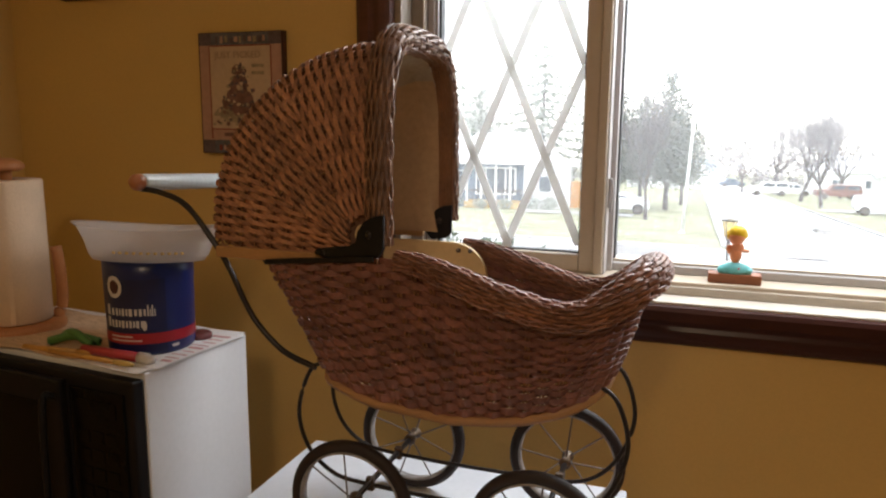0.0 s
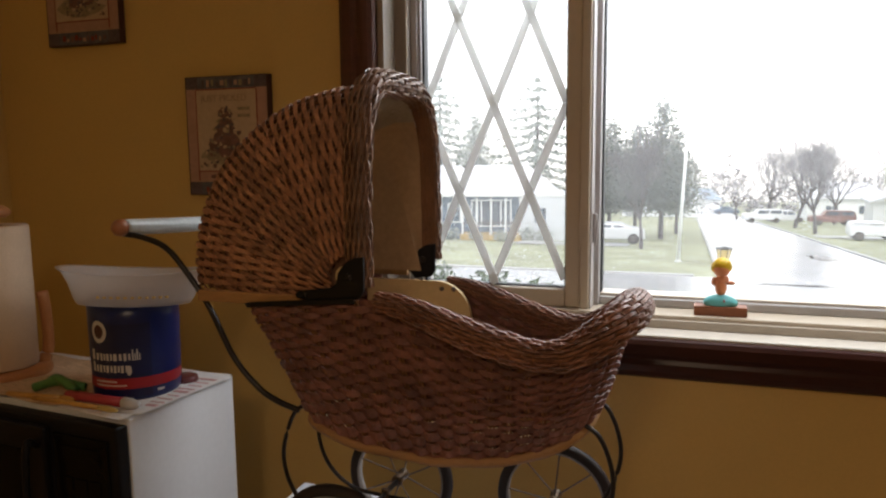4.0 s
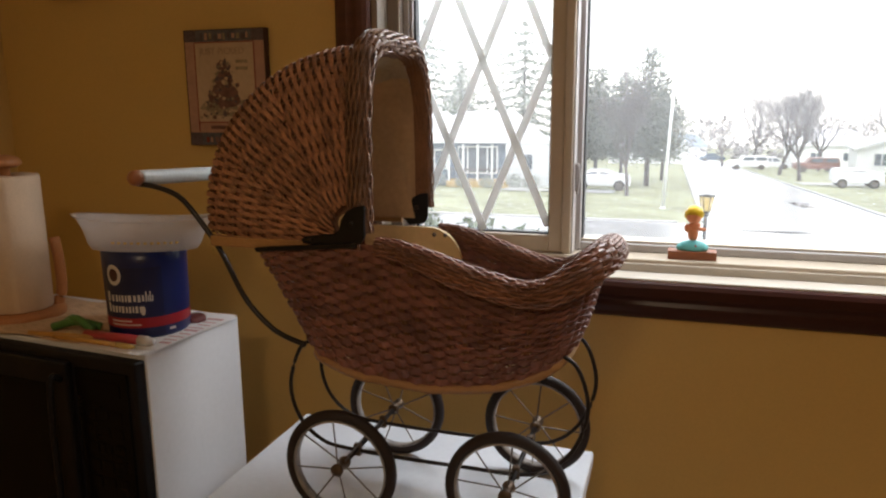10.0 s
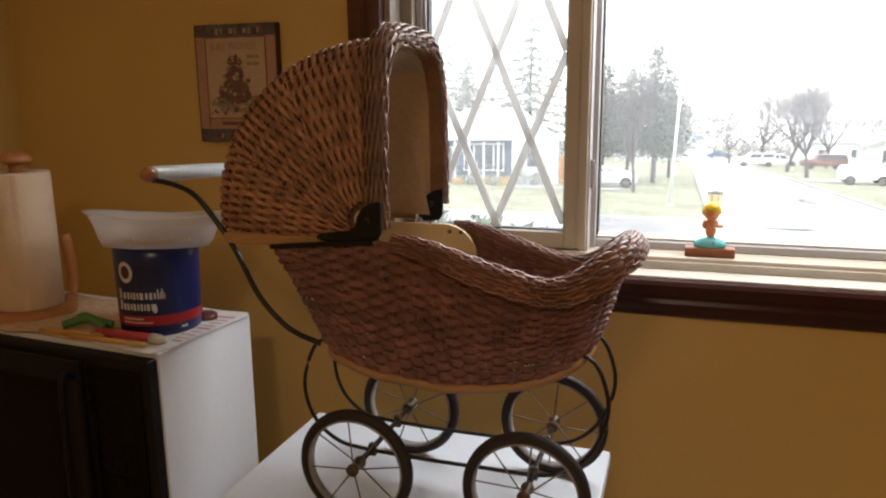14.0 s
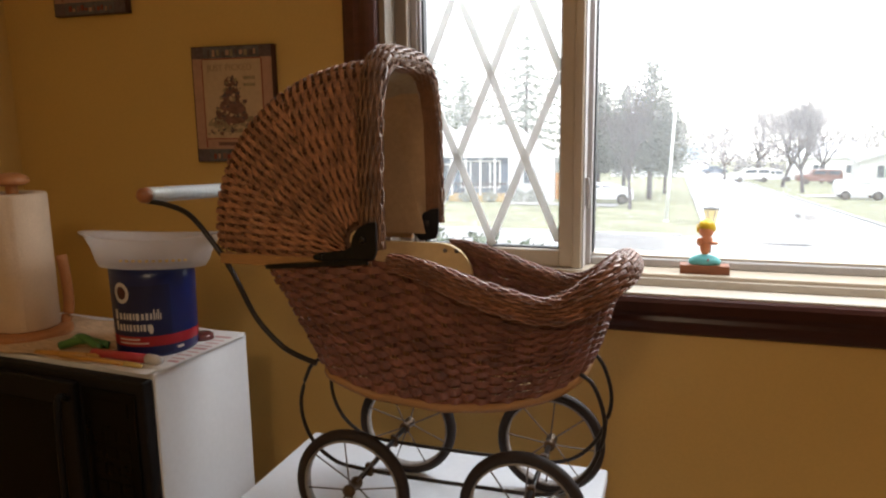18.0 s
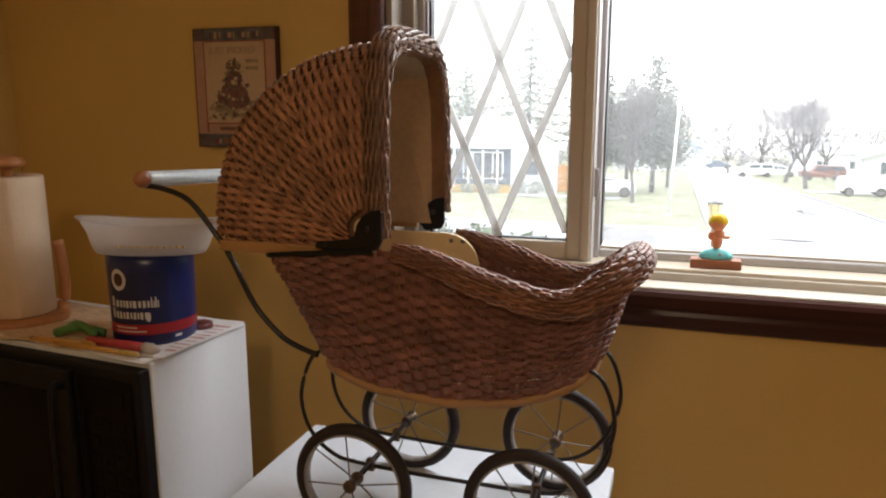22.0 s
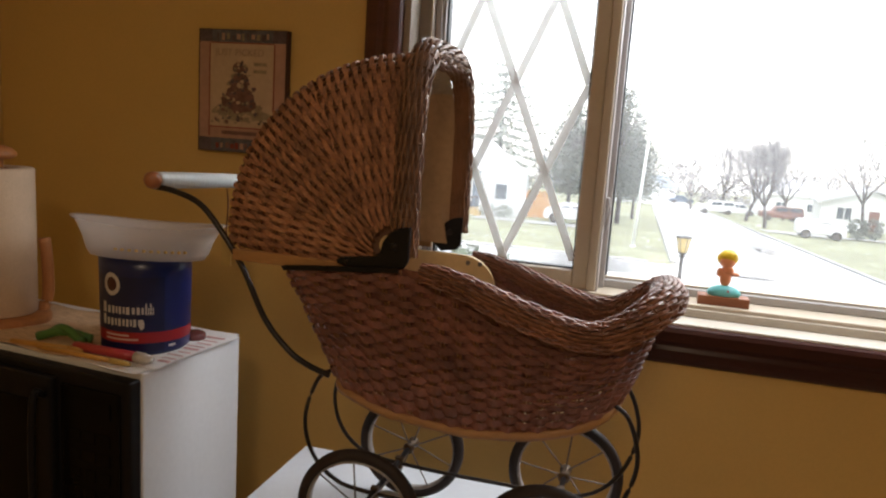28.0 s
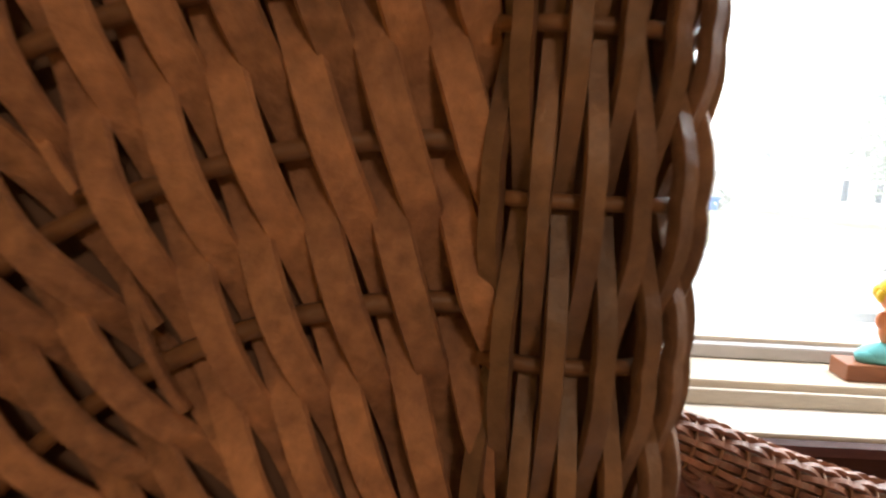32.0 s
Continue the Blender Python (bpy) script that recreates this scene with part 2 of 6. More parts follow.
M_PLQG = mat("plaque_olive_print", (0.27, 0.21, 0.13), 0.6, var=0.4, scale=50, bump=0.0)
M_PLQT = mat("plaque_faded_lettering", (0.36, 0.25, 0.155), 0.6, var=0.2, scale=50, bump=0.0)
M_EDGE = mat("plaque_edge", (0.05, 0.015, 0.012), 0.5, var=0.2)
M_BLOCK = mat("red_brown_wooden_block", (0.28, 0.10, 0.045), 0.5, var=0.25, scale=12, fine=70, stretch=(1, 6, 6))
M_TURQ = mat("turquoise_plastic", (0.16, 0.58, 0.62), 0.35, var=0.06)
M_SKIN = mat("orange_doll_plastic", (0.75, 0.28, 0.13), 0.4, var=0.06)
M_HAIR = mat("yellow_doll_plastic", (0.75, 0.48, 0.02), 0.35, var=0.2, scale=60)
M_CORD = mat("brown_cord", (0.10, 0.035, 0.02), 0.8, var=0.2)
M_TAG = mat("yellowed_tag", (0.55, 0.38, 0.12), 0.8, var=0.15)
M_GRASS = mat("wet_lawn", (0.30, 0.312, 0.195), 0.9, var=0.5, scale=0.35, fine=5, bump=0.0)
M_ROAD = mat("wet_snowy_asphalt", (0.42, 0.42, 0.43), 0.22, var=0.3, scale=0.25, fine=2.5, bump=0.0)
M_PUDDLE = mat("wet_dark_asphalt", (0.10, 0.10, 0.11), 0.06, var=0.3, scale=0.4, fine=3, bump=0.0)
M_KERB = mat("concrete", (0.45, 0.45, 0.44), 0.8, var=0.15, scale=2)
M_BARK = mat("grey_wet_bark", (0.11, 0.095, 0.10), 0.9, var=0.3, scale=3)
M_TWIG = mat("mauve_grey_twigs", (0.26, 0.245, 0.265), 0.9, var=0.3, scale=2)
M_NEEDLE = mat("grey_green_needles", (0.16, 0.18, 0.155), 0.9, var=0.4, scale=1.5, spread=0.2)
# needle green made paler, so outdoor haze sits in the colour
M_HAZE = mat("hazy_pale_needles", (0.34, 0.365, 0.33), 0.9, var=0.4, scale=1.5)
M_SHRUB = mat("shrub_leaves", (0.075, 0.115, 0.05), 0.8, var=0.4, scale=6)
M_SIDING = mat("white_siding", (0.80, 0.81, 0.82), 0.7, var=0.08, scale=1.0, stretch=(0.3, 0.3, 12))
M_BLUEWALL = mat("slate_blue_siding", (0.12, 0.16, 0.22), 0.7, var=0.2, scale=1.5, stretch=(0.3, 0.3, 12))
M_ROOF = mat("snow_dusted_roof", (0.66, 0.67, 0.69), 0.9, var=0.12, scale=0.8, fine=6)
M_ROOF2 = mat("blue_grey_shingles", (0.34, 0.40, 0.47), 0.8, var=0.2, scale=0.8, fine=6)
M_WINGL = mat("dark_house_glass", (0.10, 0.12, 0.15), 0.15, var=0.3, scale=0.8)
M_CARW = mat("white_car_paint", (0.75, 0.76, 0.78), 0.25, var=0.05, bump=0.0)
M_CARD = mat("red_brown_car_paint", (0.20, 0.08, 0.06), 0.3, var=0.1, bump=0.0)
M_DECK = mat("yellowed_deck_boards", (0.50, 0.36, 0.17), 0.8, var=0.3, scale=2)
M_FENCE = mat("orange_cedar", (0.55, 0.28, 0.10), 0.8, var=0.2, scale=2)
M_BIN = mat("blue_plastic_bin", (0.03, 0.13, 0.42), 0.5, var=0.1)
M_POLE = mat("white_painted_pole", (0.75, 0.76, 0.76), 0.5, var=0.05)
M_LAMPGL = mat("amber_lantern_glass", (0.70, 0.52, 0.20), 0.3, var=0.15, scale=30)

M_GLASS = bpy.data.materials.new("window_glass")
M_GLASS.use_nodes = True
_g = M_GLASS.node_tree
_g.nodes.remove(_g.nodes["Principled BSDF"])
_t, _gl, _mx, _fr = (_g.nodes.new("ShaderNodeBsdfTransparent"), _g.nodes.new("ShaderNodeBsdfGlossy"), _g.nodes.new("ShaderNodeMixShader"), _g.nodes.new("ShaderNodeFresnel"))
_gl.inputs["Roughness"].default_value = 0.02
_fr.inputs["IOR"].default_value = 1.35
_film_haze, _veil = _g.nodes.new("ShaderNodeBsdfTranslucent"), _g.nodes.new("ShaderNodeMixShader")
_film_haze.inputs[0].default_value = (0.9, 0.92, 0.95, 1)
_veil.inputs[0].default_value = 0.085   # film of dried rain on the pane, strengthened to add outdoor haze
_g.links.new(_t.outputs[0], _veil.inputs[1])
_g.links.new(_film_haze.outputs[0], _veil.inputs[2])
_g.links.new(_fr.outputs[0], _mx.inputs[0])
_g.links.new(_veil.outputs[0], _mx.inputs[1])
_g.links.new(_gl.outputs[0], _mx.inputs[2])
_g.links.new(_mx.outputs[0], _g.nodes["Material Output"].inputs[0])

M_DROP = bpy.data.materials.new("rain_drop")
M_DROP.use_nodes = True
_d = M_DROP.node_tree
_d.nodes.remove(_d.nodes["Principled BSDF"])
_d1, _d2, _d3 = _d.nodes.new("ShaderNodeBsdfTransparent"), _d.nodes.new("ShaderNodeBsdfTranslucent"), _d.nodes.new("ShaderNodeMixShader")
_d2.inputs[0].default_value = (0.95, 0.96, 1.0, 1)
_d3.inputs[0].default_value = 0.8
_d.links.new(_d1.outputs[0], _d3.inputs[1])
_d.links.new(_d2.outputs[0], _d3.inputs[2])
_d.links.new(_d3.outputs[0], _d.nodes["Material Output"].inputs[0])


# ---- mesh helpers ----
def finish(name, mesh, material, parent=None, label="", smooth=False):
    for m in material if isinstance(material, (list, tuple)) else (material,):
        mesh.materials.append(m)
    if smooth:
        mesh.polygons.foreach_set("use_smooth", [True] * len(mesh.polygons))
    ob = new(name, mesh)
    if parent is not None:
        ob.parent = parent
    if label:
        ob["label"] = label
    return ob


def part(name, bm, material, parent=None, label="", smooth=False):
    """Links a bmesh as one mesh object under a thing or a part."""
    me = bpy.data.meshes.new(name)
    bm.normal_update()
    bm.to_mesh(me)
    bm.free()
    return finish(name, me, material, parent, label, smooth)


def raw(name, verts, faces, material, parent=None, label="", smooth=False):
    me = bpy.data.meshes.new(name)
    me.from_pydata([tuple(map(float, v)) for v in verts], [], faces)
    me.update()
    return finish(name, me, material, parent, label, smooth)


def thing(name, at, label, category, group="", kind=""):
    ob = new(name)
    ob.location = at
    return tagged(ob, label, category, group, kind)


def box(bm, x0, x1, y0, y1, z0, z1, bevel=0.0, seg=2, mi=0):
    made = bmesh.ops.create_cube(bm, size=1.0, matrix=Matrix.LocRotScale(((x0 + x1) / 2, (y0 + y1) / 2, (z0 + z1) / 2), None, (x1 - x0, y1 - y0, z1 - z0)))
    if bevel:
        edges = list({e for v in made["verts"] for e in v.link_edges})
        bmesh.ops.bevel(bm, geom=edges, offset=bevel, segments=seg, profile=0.6, affect="EDGES")
    return bm


def boxed(name, x0, x1, y0, y1, z0, z1, material, parent=None, bevel=0.0, label="", seg=2):
    return part(name, box(bmesh.new(), x0, x1, y0, y1, z0, z1, bevel, seg), material, parent, label)


def lathe(profile, seg=32, close=False):
    """Verts and faces of a turned shape from rows of radius and height."""
    verts, faces = [], []
    for r, z in profile:
        for k in range(seg):
            a = 2 * math.pi * k / seg
            verts.append((r * math.cos(a), r * math.sin(a), z))
    n = len(profile)
    for i in range(n - 1):
        for k in range(seg):
            a, b = i * seg + k, i * seg + (k + 1) % seg
            faces.append((a, b, b + seg, a + seg))
    if close:
        faces.append(tuple(range(seg))[::-1])
        faces.append(tuple(range((n - 1) * seg, n * seg)))
    return verts, faces


def frames_along(pts):
    pts = np.asarray(pts, float)
    t = np.gradient(pts, axis=0)
    t /= np.linalg.norm(t, axis=1)[:, None] + 1e-12
    up = np.where(np.abs(t[:, 2:3]) > 0.95, np.array([[1.0, 0, 0]]), np.array([[0, 0, 1.0]]))
    n = np.cross(t, up)
    n /= np.linalg.norm(n, axis=1)[:, None] + 1e-12
    return pts, t, n, np.cross(n, t)


def tube_data(pts, r, seg=8, closed=False):
    pts, t, n, b = frames_along(pts)
    r = np.broadcast_to(np.asarray(r, float), (len(pts),))
    a = np.arange(seg) * 2 * np.pi / seg
    ring = pts[:, None] + r[:, None, None] * (np.cos(a)[None, :, None] * n[:, None] + np.sin(a)[None, :, None] * b[:, None])
    return ring_mesh(ring, closed)


def ring_mesh(ring, closed=False):
    m, seg = ring.shape[:2]
    faces = []
    for i in range(m if closed else m - 1):
        j = (i + 1) % m
        for k in range(seg):
            q = (k + 1) % seg
            faces.append((i * seg + k, i * seg + q, j * seg + q, j * seg + k))
    if not closed:
        faces.append(tuple(range(seg))[::-1])
        faces.append(tuple(range((m - 1) * seg, m * seg)))
    return ring.reshape(-1, 3), faces


def tube(name, pts, r, material, parent=None, seg=8, closed=False, label=""):
    v, f = tube_data(pts, r, seg, closed)
    return raw(name, v, f, material, parent, label, True)


def spline(ctrl, n=40):
    """A smooth line through a few control points."""
    c = [Vector(p) for p in ctrl]
    c = [2 * c[0] - c[1], *c, 2 * c[-1] - c[-2]]
    out, per = [], max(2, n // (len(ctrl) - 1))
    for i in range(1, len(c) - 2):
        p0, p1, p2, p3 = c[i - 1 : i + 3]
        for k in range(per):
            t = k / per
            out.append(0.5 * (2 * p1 + (p2 - p0) * t + (2 * p0 - 5 * p1 + 4 * p2 - p3) * t * t + (3 * p1 - p0 - 3 * p2 + p3) * t**3))
    return np.array([*out, c[-2]])


def ribbon(name, p, n, w, half, thick, material, parent, closed=False, label=""):
    """A flat reed: line p with normals n and width directions w."""
    half = np.broadcast_to(np.asarray(half, float), (len(p),))[:, None]
    sect = ((1, 0), (0.84, 1), (-0.84, 1), (-1, 0), (-0.84, -1), (0.84, -1))
    ring = np.stack([p + a * half * w + b * thick * n for a, b in sect], 1)
    v, f = ring_mesh(ring, closed)
    ob = raw(name, v, f, material, parent, label, True)
    ob.data.set_sharp_from_angle(angle=radians(32))
    return ob


def unit(v):
    return v / (np.linalg.norm(v, axis=-1, keepdims=True) + 1e-12)


# ---- the room ----
WY = 1.733   # inner face of the window wall
X0, X1, ZB, ZT = -0.408, 1.30, 1.100, 2.12   # window opening
LX, RX, BY, CZ = -1.42, 2.4, -2.3, 2.42


def struct(ob, label, category=""):
    return tagged(ob, label, category or ob.name.split("_")[0], "", "structure")


struct(boxed("floor", LX - 0.2, RX + 0.2, BY - 0.2, WY + 0.2, -0.12, 0.0, M_FLOOR), "tan kitchen floor", "floor")
struct(boxed("ceiling", LX - 0.2, RX + 0.2, BY - 0.2, WY + 0.2, CZ, CZ + 0.12, M_CEIL), "off-white ceiling", "ceiling")
bm = bmesh.new()
box(bm, LX, X0, WY, WY + 0.2, 0, CZ)
box(bm, X1, RX, WY, WY + 0.2, 0, CZ)
box(bm, X0, X1, WY, WY + 0.2, 0, ZB)
box(bm, X0, X1, WY, WY + 0.2, ZT, CZ)
struct(part("wall_window", bm, M_WALL), "mustard yellow painted wall with a wide window", "wall")
struct(boxed("wall_left", LX - 0.2, LX, BY, WY + 0.2, 0, CZ, M_WALL), "mustard yellow painted side wall", "wall")
struct(boxed("wall_right", RX, RX + 0.2, BY, WY + 0.2, 0, CZ, M_WALL), "mustard yellow painted side wall", "wall")
struct(boxed("wall_back", LX - 0.2, RX + 0.2, BY - 0.2, BY, 0, CZ, M_WALL), "mustard yellow painted rear wall", "wall")


def moulding(name, length, material):
    """A profiled casing board lying along x: width along z, proud along -y."""
    prof = [(0, 0), (-0.010, 0), (-0.016, 0.005), (-0.0205, 0.014), (-0.0222, 0.024), (-0.0222, 0.029), (-0.0190, 0.037), (-0.0195, 0.040), (-0.0255, 0.048), (-0.026, 0.066), (-0.022, 0.074), (-0.012, 0.078), (0, 0.078)]
    ring = np.array([[(x, y, z) for y, z in prof] for x in (0, length)])
    v, f = ring_mesh(ring)
    me = bpy.data.meshes.new(name)
    me.from_pydata([tuple(map(float, p)) for p in v], [], [tuple(reversed(q)) for q in f])
    me.materials.append(material)
    return me


# brown casing: below and beside the opening
apron = new("trim_window_bottom", moulding("trim", X1 - X0 + 0.16, M_TRIM))
apron.location = (X0 - 0.079, WY, 1.037)
struct(apron, "dark brown moulded wooden casing under the window", "trim")
side = new("trim_window_left", moulding("trim_side", ZT - 1.117 + 0.08, M_TRIM_V))
side.matrix_world = Matrix.Translation((X0 - 0.001, WY, 1.117)) @ Euler((0, radians(-90), 0)).to_matrix().to_4x4()
struct(side, "dark brown moulded wooden casing beside the window", "trim")
side2 = new("trim_window_right", moulding("trim_side", ZT - 1.117 + 0.08, M_TRIM_V))
side2.matrix_world = Matrix.Translation((X1 + 0.079, WY, 1.117)) @ Euler((0, radians(-90), 0)).to_matrix().to_4x4()
struct(side2, "dark brown moulded wooden casing beside the window", "trim")

# the window unit: sill, frame, lattice casement, fixed pane
win = tagged(new("window_1"), "cream framed window with a diamond lattice casement beside a wide clear pane", "window", "", "structure")
boxed("sill_board", X0, X1, WY - 0.014, 1.792, 1.104, 1.119, M_SILL, win, 0.003, "worn cream wooden sill board")
boxed("frame_bottom", X0, X1, 1.790, 1.93, 1.105, 1.144, M_VINYL, win, 0.003)
boxed("frame_lip", X0, X1, 1.783, 1.7895, 1.119, 1.136, M_SILL, win, 0.002)
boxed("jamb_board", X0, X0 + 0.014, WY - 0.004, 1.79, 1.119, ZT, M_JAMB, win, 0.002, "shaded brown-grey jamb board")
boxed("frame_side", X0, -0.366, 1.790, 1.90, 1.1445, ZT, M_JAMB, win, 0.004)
boxed("frame_bead", -0.3695, -0.3665, 1.786, 1.7895, 1.1445, ZT, M_VINYL, win, 0.001)
boxed("frame_channel", -0.3655, -0.352, 1.806, 1.90, 1.1445, ZT, M_VINYL2, win, 0.002)
boxed("frame_top", X0, X1, 1.790, 1.93, ZT - 0.05, ZT, M_VINYL, win, 0.003)
boxed("mullion", -0.006, 0.0125, 1.800, 1.93, 1.1445, ZT - 0.05, M_VINYL, win, 0.003)
boxed("mullion_bead", 0.0128, 0.0165, 1.807, 1.93, 1.1445, ZT - 0.05, M_PRINT, win, 0.001)
boxed("sash_channel", 0.0168, 0.0268, 1.850, 1.93, 1.1445, ZT - 0.05, M_VINYL2, win, 0.001)
boxed("fixed_gasket", 0.0270, 0.030, 1.880, 1.915, 1.167, ZT - 0.05, M_GASKET, win)
boxed("fixed_rail", 0.0270, X1 - 0.05, 1.862, 1.93, 1.1445, 1.161, M_VINYL2, win, 0.003)
boxed("fixed_bead", 0.0270, X1 - 0.05, 1.874, 1.93, 1.1612, 1.1665, M_VINYL, win, 0.001)
boxed("frame_right", X1 - 0.05, X1, 1.790, 1.93, 1.1445, ZT - 0.05, M_VINYL, win, 0.003)
# casement leaf
leaf = boxed("sash_stile", -0.036, -0.0062, 1.806, 1.862, 1.1450, ZT - 0.052, M_VINYL, win, 0.004, "cream casement stile")
boxed("sash_stile", -0.3515, -0.345, 1.812, 1.862, 1.1450, ZT - 0.052, M_VINYL2, win, 0.002)
boxed("sash_rail", -0.345, -0.0362, 1.806, 1.862, 1.1450, 1.182, M_VINYL, win, 0.004, "cream casement bottom rail")
boxed("glazing_gasket", -0.3452, -0.341, 1.822, 1.846, 1.182, ZT - 0.052, M_GASKET, win)
boxed("glazing_gasket", -0.0395, -0.0362, 1.822, 1.846, 1.182, ZT - 0.052, M_GASKET, win)
boxed("glazing_gasket", -0.341, -0.0395, 1.824, 1.846, 1.1822, 1.1845, M_GASKET, win)


def pane(name, x0, x1, z0, z1, y):
    ob = boxed(name, x0, x1, y, y + 0.004, z0, z1, M_GLASS, win)
    ob.visible_shadow = False
    return ob


pane("pane", -0.344, -0.037, 1.180, ZT - 0.055, 1.836)
pane("pane", 0.0275, X1 - 0.05, 1.163, ZT - 0.055, 1.893)

# diamond lattice between stile and stile
DX, DZ, CX, C0 = 0.0760, 0.181, -0.191, 1.560


def lattice_bar(x0, z0, x1, z1, y):
    d = Vector((x1 - x0, 0, z1 - z0))
    L = d.length
    b = bmesh.new()
    box(b, 0, L, -0.0035, 0.0035, -0.0084, 0.0084, 0.003, 3)
    b.transform(Matrix.Translation((x0, y, z0)) @ Matrix.Rotation(-math.atan2(d.z, d.x), 4, "Y"))
    part("lattice_bar", b, M_LATTICE, win)


GL, GR, GZ0, GZ1 = -0.341, -0.0395, 1.1845, ZT - 0.055
for slope, y in ((1, 1.8315), (-1, 1.8255)):
    for k in range(-9, 10):
        c = C0 + 2 * DZ * k
        # line z = c + slope * DZ / DX * (x - CX), cut to the glass
        g = slope * DZ / DX
        xs = sorted((CX + (GZ0 - c) / g, CX + (GZ1 - c) / g))
        xa, xb = max(GL, xs[0]), min(GR, xs[1])
        if xb - xa > 0.01:
            lattice_bar(xa, c + g * (xa - CX), xb, c + g * (xb - CX), y)

# casement latch on the mullion
latch = thing("window_latch", (0.019, 1.833, 1.306), "small grey metal sash latch on the window post", "latch")
boxed("base", -0.004, 0.004, -0.012, 0.0, -0.028, 0.032, M_VINYL2, latch, 0.002)
tube("lever", spline([(0.004, -0.010, 0.03), (0.007, -0.016, 0.01), (0.006, -0.018, -0.012), (0.003, -0.014, -0.034)], 16), 0.0028, M_VINYL2, latch)

# ceiling lamp behind the camera
clamp = thing("ceiling_lamp", (0.15, -0.6, CZ), "round white ceiling lamp with a warm bulb", "lamp")
v, f = lathe([(0.0, -0.002), (0.17, -0.002), (0.185, -0.03), (0.18, -0.10), (0.17, -0.13), (0.165, -0.13), (0.175, -0.03), (0.16, -0.012), (0.0, -0.012)], 40)
raw("shade", v, f, M_CEIL, clamp, smooth=True)

# ---- white appliance under the carriage ----
appl = thing("kitchen_appliance", (-0.19, 1.2, 0), "white enamelled kitchen appliance with a plain flat top", "appliance")
TOP = 0.832
boxed("top_panel", -0.30, 0.294, -0.33, 0.322, TOP - 0.03, TOP, M_APPL, appl, 0.006, seg=3)
boxed("cabinet", -0.290, 0.284, -0.315, 0.312, 0.06, TOP - 0.0302, M_WHITE, appl, 0.004)
boxed("plinth", -0.27, 0.264, -0.28, 0.30, 0.0, 0.0598, M_BLACK, appl)

# ---- doll carriage ----
YC = 1.322
pram = thing("doll_carriage", (-0.12, YC, TOP), "antique honey-brown wicker doll carriage with a hood and spoked wheels", "doll carriage")
pram_at = np.array((-0.12, YC, TOP))


def sub(name):
    e = new(name)
    e.parent = pram
    return e


# body: a boat-shaped basket. v: 0 bottom edge, 1 top edge; a: angle round the plan
def smooth_interp(x, xs, zs):
    x = np.asarray(x, float)
    return sum(np.interp(x + d, xs, zs) for d in np.linspace(-0.022, 0.022, 9)) / 9


def z_bottom(x):
    return smooth_interp(x, (-0.36, -0.31, -0.22, -0.12, -0.02, 0.05, 0.10, 0.14), (1.128, 1.100, 1.068, 1.058, 1.068, 1.090, 1.128, 1.165))


def z_top(x):
    return smooth_interp(x, (-0.40, -0.19, -0.155, -0.117, -0.06, 0.0, 0.045, 0.085, 0.12, 0.16), (1.254, 1.272, 1.272, 1.262, 1.240, 1.222, 1.212, 1.220, 1.242, 1.272))


YB = 1.305   # middle of the basket


def basket(a, v):
    a, v = np.broadcast_arrays(np.asarray(a, float), np.asarray(v, float))
    xb = -0.299 - 0.083 * v
    xf = 0.088 + 0.042 * np.clip(v, 0, 2) ** 0.7
    half = 0.108 + 0.026 * np.sin(np.clip(v, 0, 1) * np.pi / 2)
    c, s = np.cos(a), np.sin(a)
    e = np.where(c < 0, 2 / 9.0, 2 / 4.2)
    sx, sy = np.sign(c) * np.abs(c) ** e, np.sign(s) * np.abs(s) ** e
    x = (xb + xf) / 2 + (xf - xb) / 2 * sx
    # the plan narrows a little towards the foot
    y = YB + half * sy * (1 - 0.10 * np.clip((x + 0.12) / 0.25, 0, 1))
    zb, zt = z_bottom(x), z_top(x)
    return np.stack([x, y, zb + (zt - zb) * v - 0.095 * (y - 1.17)], -1) - pram_at


def surf_frames(fun, a, v, da=1e-3, dv=1e-3):
    p = fun(a, v)
    ta = unit(fun(a + da, v) - fun(a - da, v))
    tv = unit(fun(a, v + dv) - fun(a, v - dv))
    n = unit(np.cross(ta, tv))
    return p, ta, tv, n


